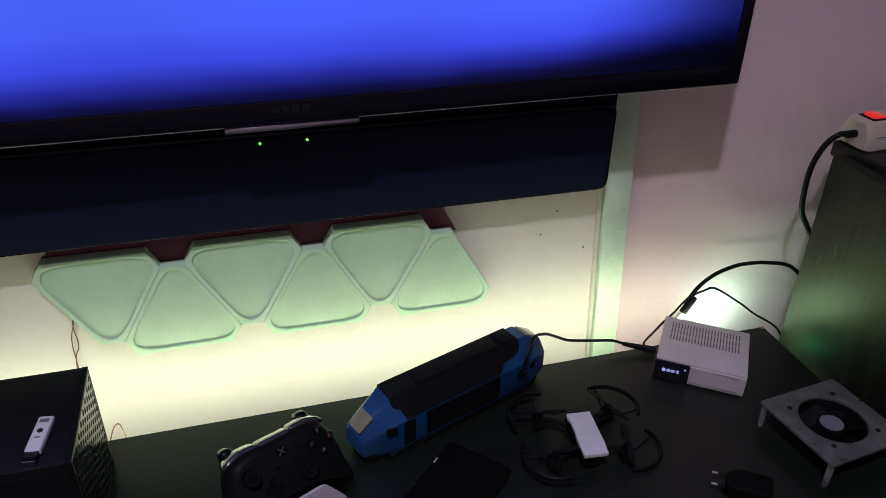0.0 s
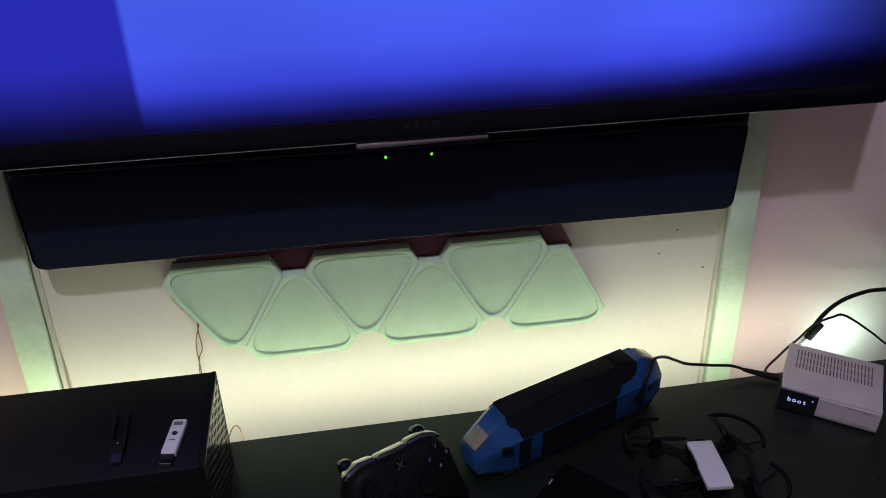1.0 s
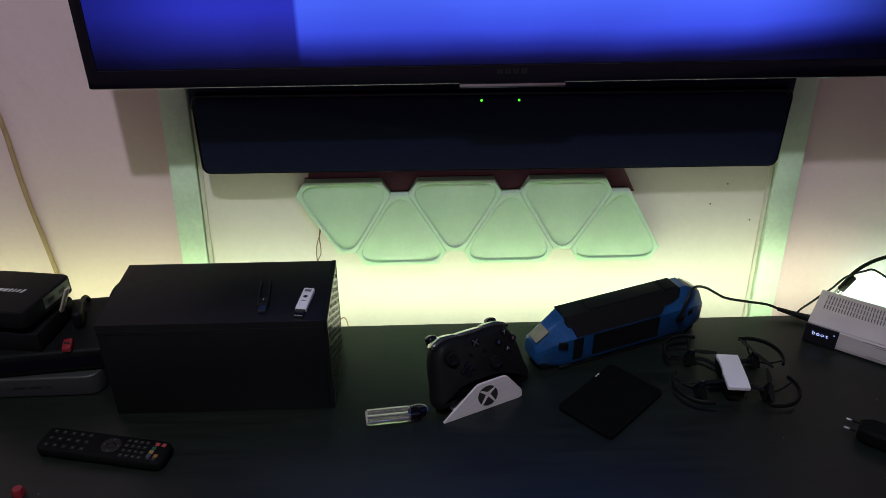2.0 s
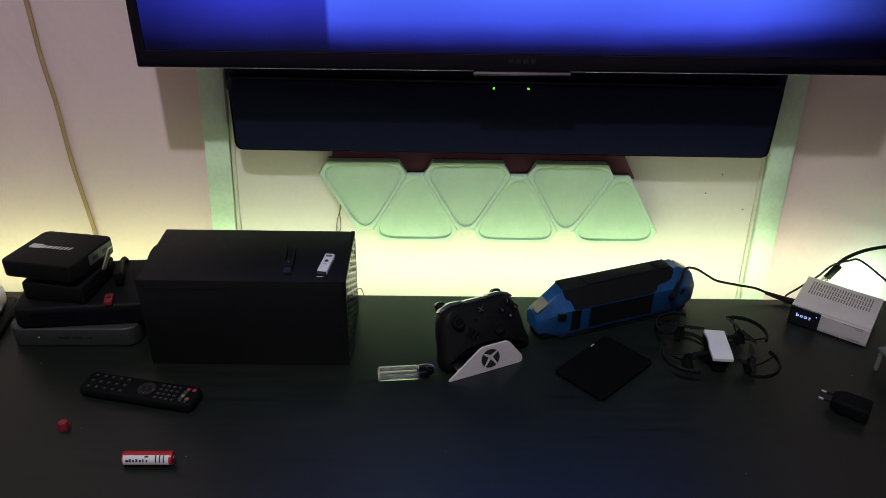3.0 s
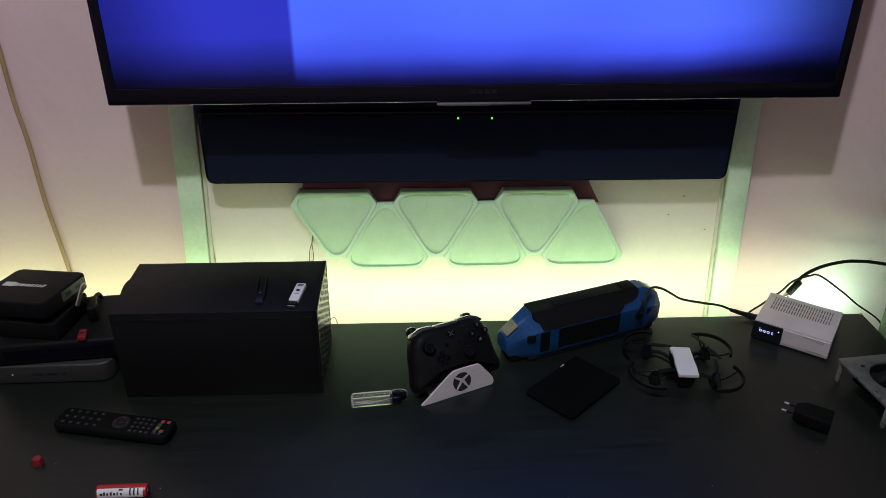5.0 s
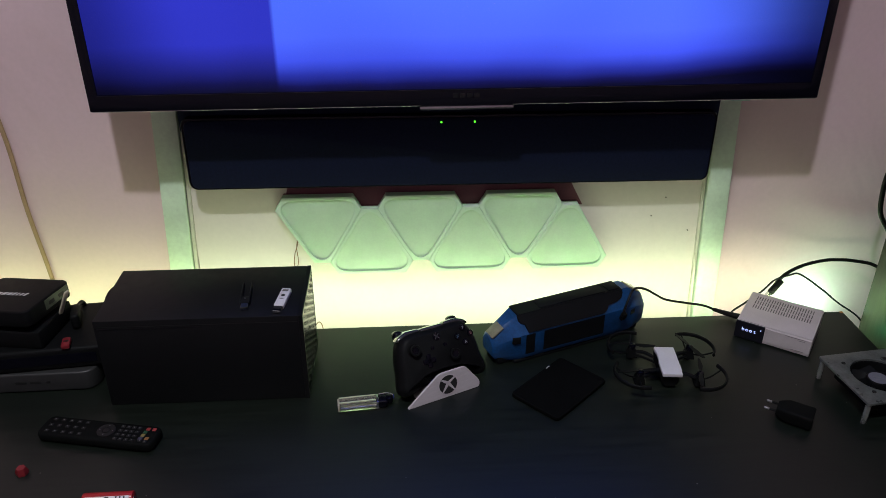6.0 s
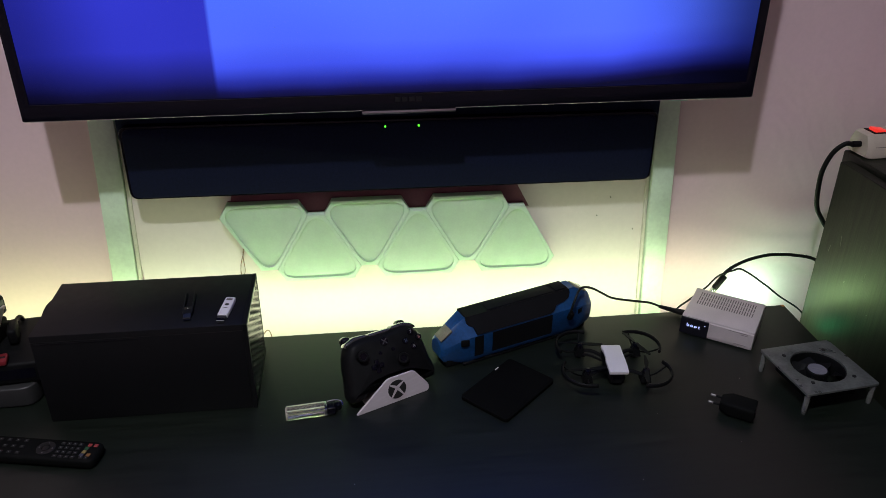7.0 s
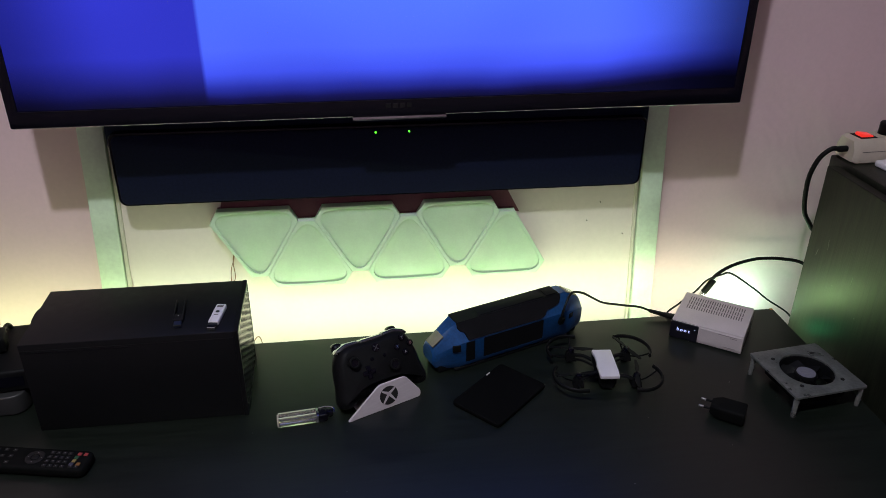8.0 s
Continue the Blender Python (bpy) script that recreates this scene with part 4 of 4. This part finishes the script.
def section_at(x, grow=0.0):
    """The housing's outline at x, swollen by grow metres."""
    return [(x, u + grow * (1 if u > 0 else -1), z + grow * (1 if z > 0.05 else 0.3)) for u, z in sect]


body = loft(slices([(-0.151, 0.48, 0.018, 0.047), (-0.146, 0.64, 0.011, 0.055), (-0.106, 1.0, 0.004, 0.083), (0.112, 1.0, 0.004, 0.084), (0.146, 0.66, 0.010, 0.064), (0.152, 0.5, 0.018, 0.055)]))
part("housing", body, rugged_blue, spk, "blue plastic housing")


def cladding(x0, x1, picks, grow, t0=0.0, t1=1.0):
    """A raised skin over some sides of the housing between x0 and x1, over a share of each side's height."""
    bm = bmesh.new()
    for i in picks:
        cells = []
        for x in (x0, x1):
            s0, s1 = section_at(x, 0.0002), section_at(x, grow)
            mid = lambda sec, t: tuple(Vector(sec[i]).lerp(Vector(sec[(i + 1) % 8]), t))
            cells.append([bm.verts.new(p) for p in (mid(s0, t0), mid(s0, t1), mid(s1, t1), mid(s1, t0))])
        a, b = cells
        for k in range(4):
            bm.faces.new((a[k], a[(k + 1) % 4], b[(k + 1) % 4], b[k]))
        bm.faces.new(a[::-1])
        bm.faces.new(b)
    bmesh.ops.remove_doubles(bm, verts=bm.verts, dist=0.00001)
    bmesh.ops.recalc_face_normals(bm, faces=bm.faces)
    bmesh.ops.bevel(bm, geom=bm.edges[:], offset=0.0006, segments=2, affect="EDGES")
    return bm




def grip_patch(i, outline, grow):
    """A raised rubber patch on side i of the housing: outline of places along x and shares of the side's height."""
    bm = bmesh.new()
    rows = []
    for g in (0.0002, grow):
        row = []
        for x, t in outline:
            sec = section_at(x, g)
            row.append(bm.verts.new(Vector(sec[i]).lerp(Vector(sec[(i + 1) % 8]), t)))
        rows.append(row)
    n = len(outline)
    for k in range(n):
        bm.faces.new((rows[0][k], rows[0][(k + 1) % n], rows[1][(k + 1) % n], rows[1][k]))
    bm.faces.new(rows[0][::-1])
    bm.faces.new(rows[1])
    bmesh.ops.recalc_face_normals(bm, faces=bm.faces)
    return bm


grip_outline = [(-0.092, 0.05), (0.052, 0.05), (0.060, 0.15), (0.066, 0.38), (0.084, 0.46), (0.094, 0.58), (0.099, 0.80), (0.100, 1.0),
                (-0.106, 1.0), (-0.106, 0.72), (-0.103, 0.58), (-0.096, 0.48)]
part("top_grip", cladding(-0.106, 0.100, (3,), 0.0024), rugged_black, spk, "black rubber top")
part("shoulder_grip", grip_patch(2, grip_outline, 0.0024), rugged_black, spk, "black rubber shoulder")
part("shoulder_grip", cladding(-0.100, 0.100, (4,), 0.0024, 0.0, 0.86), rugged_black, spk, "black rubber shoulder")
for x0, x1 in ((-0.097, -0.080), (-0.063, 0.056)):
    part("side_panel", cladding(x0, x1, (1,), 0.0016, 0.0, 0.97), rugged_black, spk, "black side panel")
part("rear_panel", cladding(-0.09, 0.09, (5,), 0.0016, 0.16, 1.0), rugged_black, spk)
part("grip_plate", rbox(-0.062, 0.068, -0.0125, 0.0125, 0.0845, 0.0868, 0.001), rugged_black, spk)
part("grip_plate", rbox(0.074, 0.098, -0.0125, 0.0125, 0.0845, 0.0872, 0.001), rugged_black, spk)
part("lamp_lens", moved(rbox(-0.013, 0.013, -0.0115, 0.0115, -0.0015, 0.0016, 0.001), Matrix.Translation((0.1290, 0.0, 0.0750)) @ pose(0, 0, 0, 0, 30, 0)), lamp_lens, spk, "milky lamp lens")
part("foot_rail", rbox(-0.115, 0.115, -0.030, 0.030, 0.0, 0.006, 0.002), rugged_black, spk)
part("lamp_lens", moved(rbox(-0.0125, 0.0125, -0.0120, 0.0120, -0.0015, 0.0016, 0.001), Matrix.Translation((-0.1400, -0.0035, 0.0584)) @ pose(0, 0, 0, 0, -36, 0)), lamp_lens, spk, "milky lamp lens")
part("side_button", moved(rbox(-0.007, 0.007, -0.0012, 0.002, -0.006, 0.006, 0.001), pose(-0.114, -0.0325, 0.047, 0, 0, -16)), rugged_black, spk)
part("charge_port", moved(rbox(-0.006, 0.006, -0.0012, 0.002, -0.005, 0.005, 0.001), pose(0.116, -0.031, 0.045, 0, 0, 18)), rugged_black, spk)
for x in (-0.128, 0.124):
    part("corner_foot", rbox(x - 0.014, x + 0.014, -0.022, 0.022, 0.0, 0.016, 0.004, 2), rugged_black, spk)

chg = thing("charging_cable", pose(0, 0, 0), "thin black charging cable with a moulded plug", "cable")
part("cord", tube([(0.3800, 0.8690, 0.793), (0.3765, 0.8570, 0.802), (0.3845, 0.8630, 0.826), (0.3990, 0.8800, 0.839), (0.425, 0.900, 0.826), (0.453, 0.917, 0.803), (0.476, 0.925, 0.787), (0.515, 0.926, 0.778), (0.548, 0.927, 0.771), (0.570, 0.922, 0.7635)], 0.0021, 8), cable_black, chg)
part("end_plug", moved(rbox(-0.0042, 0.0042, -0.004, 0.004, -0.008, 0.008, 0.0016), pose(0.3790, 0.8610, 0.7965, 20, 0, 20)), cable_black, chg, "small black plug")
part("strain_relief", tube([(0.566, 0.924, 0.764), (0.590, 0.914, 0.760), (0.610, 0.905, 0.7575)], 0.0032, 10, taper=1.9), cable_black, chg, "black moulded plug")

# ---------- cables behind the white box ----------
solid("antenna_cable", tube([(0.6930, 0.9720, 0.7689), (0.7225, 0.9880, 0.7929), (0.7673, 1.0100, 0.8003), (0.8135, 1.0200, 0.8049), (0.8443, 1.0210, 0.8050), (0.8741, 1.0190, 0.8029), (0.9148, 1.0120, 0.7949), (0.9500, 1.0050, 0.7650)], 0.0033, 10),
      cable_black, label="thick black cable arching from the white box to the cabinet", category="cable")
solid("usb_lead", tube([(0.604, 0.908, 0.7565), (0.6057, 0.9300, 0.7527), (0.6361, 0.9500, 0.7573), (0.6565, 0.9600, 0.7645), (0.6744, 0.965, 0.7743), (0.6936, 0.965, 0.797), (0.7207, 0.965, 0.8071), (0.7408, 0.965, 0.8076), (0.7916, 0.965, 0.7724), (0.8273, 0.965, 0.7439), (0.8774, 0.967, 0.7084), (0.92, 0.985, 0.66)], 0.0018, 8),
      cable_black, label="thin black lead behind the white box", category="cable")
up = thing("usb_plug", pose(0.692, 0.972, 0.762) @ pose(0, 0, 0, 0, 31, 0), "black cable plug slanting behind the white box", "plug")
part("plug_body", rbox(-0.0058, 0.0058, -0.004, 0.004, 0.004, 0.036, 0.0022), black_soft, up)
part("plug_shell", rbox(-0.0048, 0.0048, -0.003, 0.003, -0.010, 0.005, 0.0005, 1), silver_trim, up, "metal plug end")

# ---------- white receiver box ----------
stb = thing("receiver_box", pose(0.581, 0.858, DESK, 0, 0, -36.6), "off-white vented receiver box with a lit display", "receiver")
BW, BD, BH = 0.122, 0.108, 0.037
part("case", rbox(0, BW, 0, BD, 0.002, BH, 0.0012, 2), box_white, stb)
part("display", rbox(-0.0008, 0.047, -0.0018, 0.004, 0.002, BH - 0.0022, 0.0003, 1), display_black, stb, "black display window")
for k, ch in enumerate("boot"):
    part("display_letter", moved(letters(ch, 0.0095, 0.0002), pose(0.0125 + 0.0064 * k, -0.0021, 0.0205, 90)), display_text, stb, "glowing letter")
part("display_dot", moved(cyl(0.0009, 0, 0.0004, 8), pose(0.041, -0.0018, 0.026, 90)), display_text, stb)
part("ledge", rbox(0.047, BW, -0.0010, 0.002, 0.006, 0.0335, 0.0006, 1), box_white, stb)
for r_ in range(3):
    for k in range(23):
        x = 0.0125 + k * 0.0043
        y = 0.050 + r_ * 0.0158
        part("vent_slot", rbox(x, x + 0.0016, y, y + 0.0132, BH - 0.0004, BH + 0.0003), slot_dark, stb)
print_faint = surface("faint_print", (0.33, 0.29, 0.30), 0.5, vary=0.1)
for x0, x1, z in ((0.080, 0.112, 0.0305), (0.100, 0.112, 0.0275), (0.092, 0.112, 0.0075)):
    part("print_bar", rbox(x0, x1, -0.0013, -0.0008, z, z + 0.0011), print_faint, stb)
for x in (0.012, BW - 0.012):
    for y in (0.012, BD - 0.02):
        part("foot", moved(cyl(0.005, 0.0, 0.003, 12), pose(x, y, 0)), black_matte, stb)

# ---------- fan on a clear plate ----------
fan = thing("fan_stand", pose(0.7335, 0.684, DESK, 0, 0, 6.5), "small black fan in a frosted grey plate on four legs", "fan")
FZ = 0.036
sqr = rounded([(-0.0630, -0.0610), (0.0630, -0.0610), (0.0630, 0.0610), (-0.0630, 0.0610)], 0.003, 3)
part("plate", ring(sqr, circle(0.0415, 48), FZ, FZ + 0.0035, 0.0005), acrylic_grey, fan, "frosted grey plate")
for sx in (-1, 1):
    for sy in (-1, 1):
        part("leg", moved(cyl(0.0042, 0.0, FZ, 14, 0.0006), pose(sx * 0.0575, sy * 0.0555, 0)), acrylic_clear, fan, "frosted round leg")
        part("bolt", moved(cyl(0.0032, FZ + 0.003, FZ + 0.0045, 12), pose(sx * 0.0365, sy * 0.0365, 0)), port_dark, fan)
frame_o = rounded([(-0.0435, -0.0435), (0.0435, -0.0435), (0.0435, 0.0435), (-0.0435, 0.0435)], 0.006, 4)
part("fan_frame", ring(frame_o, circle(0.0400, 40), FZ - 0.0250, FZ - 0.0005, 0.0006), black_soft, fan)
part("hub", cyl(0.0175, FZ - 0.020, FZ - 0.003, 28, 0.002), black_soft, fan)
part("hub_label", cyl(0.0145, FZ - 0.003, FZ - 0.0024, 28), hub_silver, fan, "silver hub label")
for k in range(3):
    part("hub_print", rbox(-0.007, 0.007 - 0.003 * k, -0.004 + k * 0.004, -0.0033 + k * 0.004, FZ - 0.0024, FZ - 0.0022), button_ink, fan)
for k in range(7):
    a = k * 360 / 7
    blade = bmesh.new()
    rows = []
    for i in range(6):
        r_ = 0.0165 + i * 0.0044
        tw = radians(a + i * 4)
        rows.append([blade.verts.new((r_ * math.cos(tw + w), r_ * math.sin(tw + w), FZ - 0.006 - 0.010 * q + dz)) for w, q, dz in ((0.0, 0, 0), (0.62, 1, 0), (0.62, 1, -0.0012), (0.0, 0, -0.0012))])
    for p, q in zip(rows, rows[1:]):
        for m_ in range(4):
            blade.faces.new((p[m_], p[(m_ + 1) % 4], q[(m_ + 1) % 4], q[m_]))
    blade.faces.new(rows[0])
    blade.faces.new(rows[-1][::-1])
    bmesh.ops.recalc_face_normals(blade, faces=blade.faces)
    part("blade", blade, black_soft, fan)
for k in range(4):
    part("strut", moved(rbox(0.014, 0.0402, -0.0018, 0.0018, FZ - 0.0248, FZ - 0.0215), pose(0, 0, 0, 0, 0, 45 + 90 * k)), black_soft, fan)

# ---------- mains adapter ----------
dull_pin = surface("dull_pin", (0.30, 0.30, 0.30), 0.4, 0.8, vary=0.1)
ada = thing("mains_adapter", pose(0.548, 0.659, DESK, 0, 0, -36), "black mains charger with two round pins lying on the desk", "charger")
part("shell", loft([[(x, y * w, 0.012 + (z - 0.012) * w) for y, z in rounded([(-0.018, 0.0005), (0.018, 0.0005), (0.018, 0.0235), (-0.018, 0.0235)], 0.006, 4)] for x, w in ((0.016, 0.62), (0.022, 0.80), (0.030, 0.98), (0.064, 1.0), (0.067, 0.93))]), remote_black, ada)
for y in (-0.0095, 0.0095):
    part("pin", moved(cyl(0.0020, 0.0, 0.008, 12, 0.0008), pose(-0.001, y, 0.0125, 0, 90)), dull_pin, ada, "metal pin")
    part("pin_sleeve", moved(cyl(0.0018, 0.007, 0.020, 12), pose(-0.001, y, 0.0125, 0, 90)), black_matte, ada)

# ---------- dark slab ----------
slab_black = surface("slab_black", (0.0032, 0.0034, 0.0035), 0.8, vary=0.3, scale=60, bump=0.25, spec=0.05)
tab = thing("pocket_tablet", pose(0.2445, 0.7275, DESK, 0, 0, 43), "small matte black slab device lying on the desk", "tablet")
part("shell", prism(rounded([(-0.066, -0.045), (0.066, -0.045), (0.066, 0.045), (-0.066, 0.045)], 0.008, 5), 0.0, 0.0065, 0.0012, 2), slab_black, tab)
part("screen", rbox(-0.062, 0.062, -0.041, 0.041, 0.0062, 0.0067), slab_black, tab, "dark unlit screen")
# Flat white on the tab stands in for its metallic glint.
part("metal_tab", rbox(0.023, 0.032, 0.0420, 0.0436, 0.0060, 0.0080, 0.0004, 1), logo_white, tab, "small metal tab with its glint painted white")

# ---------- dust on the desk ----------
rng = random.Random(5)
flecks = bmesh.new()
for k in range(26):
    x, y, r_, a = rng.uniform(-0.62, 0.70), rng.uniform(0.45, 0.86), rng.uniform(0.0003, 0.0008), rng.uniform(0, 180)
    bmesh.ops.create_icosphere(flecks, subdivisions=1, radius=1.0, matrix=pose(x, y, DESK + r_ * 0.35, 0, 0, a) @ Matrix.Diagonal((r_ * 1.6, r_, r_ * 0.5, 1)))
solid("desk_dust", flecks, surface("dust_grey", (0.30, 0.29, 0.27), 0.8, vary=0.3), label="sparse pale dust flecks on the black desk", category="dust", kind="stuff")

# ---------- drone ----------
dr = thing("toy_drone", pose(0.424, 0.7595, DESK, 0, 0, -6), "small black toy drone with curved guards and a white cover", "drone")
hull = [[(x * w, y, z) for x, z in ((-1, 0.012), (-0.8, 0.006), (0.8, 0.006), (1, 0.012), (1, 0.022), (0.85, 0.029), (-0.85, 0.029), (-1, 0.022))] for y, w in ((-0.041, 0.009), (-0.038, 0.013), (-0.02, 0.0145), (0.022, 0.0150), (0.029, 0.014), (0.033, 0.010))]
part("body", loft(hull), black_soft, dr)
part("cover", moved(prism(rounded([(-0.0160, -0.049), (0.0150, -0.049), (0.0150, -0.044), (0.0160, -0.030), (0.0160, 0.025), (-0.0160, 0.025), (-0.0160, 0.016), (-0.0145, 0.012), (-0.0145, -0.010), (-0.0160, -0.014)], 0.002, 3), 0.0285, 0.0345, 0.0012, 2), Matrix.Identity(4)), white_plastic, dr, "smooth white top cover")
for k, (mx_, my_) in enumerate(((-0.047, 0.040), (0.047, 0.040), (0.047, -0.032), (-0.047, -0.032))):
    sx, sy = (1 if mx_ > 0 else -1), (1 if my_ > 0 else -1)
    part("arm", tube([(sx * 0.014, sy * 0.022, 0.016), (mx_ * 0.62, my_ * 0.8, 0.018), (mx_, my_, 0.014)], 0.0042, 8, squash=0.7), black_soft, dr)
    part("arm_brace", tube([(sx * 0.014, sy * 0.012, 0.012), (mx_ * 0.66, my_ * 0.62, 0.013), (mx_, my_ * 0.94, 0.009)], 0.0022, 6), black_soft, dr)
    pylon = [[(mx_ + u * w, my_ + v * w, z) for u, v in ((-1, -1), (1, -1), (1, 1), (-1, 1))] for w, z in ((0.0085, 0.006), (0.0070, 0.014), (0.0042, 0.024))]
    part("motor_pylon", loft(pylon), black_soft, dr, "tapered black motor pylon")
    part("motor", moved(cyl(0.0055, 0.004, 0.027, 16, 0.001), pose(mx_, my_, 0)), black_gloss, dr)
    part("landing_foot", moved(cyl(0.0035, 0.0, 0.006, 10, 0.001), pose(mx_, my_, 0)), black_matte, dr)
    base = math.degrees(math.atan2(my_, mx_))
    R = 0.040
    pts = [(mx_ + R * math.cos(radians(base + a)), my_ + R * math.sin(radians(base + a)), 0.024) for a in range(-70, 71, 14)]
    gd = part("guard", tube(pts, 0.0024, 8, n=4, squash=1.5), black_soft, dr, "curved black propeller guard")
    for a in (-55, 55):
        part("guard_spoke", tube([(mx_, my_, 0.012), (mx_ + R * 0.5 * math.cos(radians(base + a)), my_ + R * 0.5 * math.sin(radians(base + a)), 0.013), (mx_ + R * math.cos(radians(base + a)), my_ + R * math.sin(radians(base + a)), 0.023)], 0.0014, 6, n=5), black_soft, gd)
    for t in (base + 35 + 40 * k, base + 215 + 40 * k):
        bl = prism(rounded([(0.003, -0.002), (0.018, -0.0048), (0.037, -0.002), (0.037, 0.002), (0.018, 0.0030), (0.003, 0.002)], 0.002, 2), 0.0, 0.0008)
        part("propeller_blade", moved(bl, pose(mx_, my_, 0.0272, 9, 0, t)), black_soft, dr)
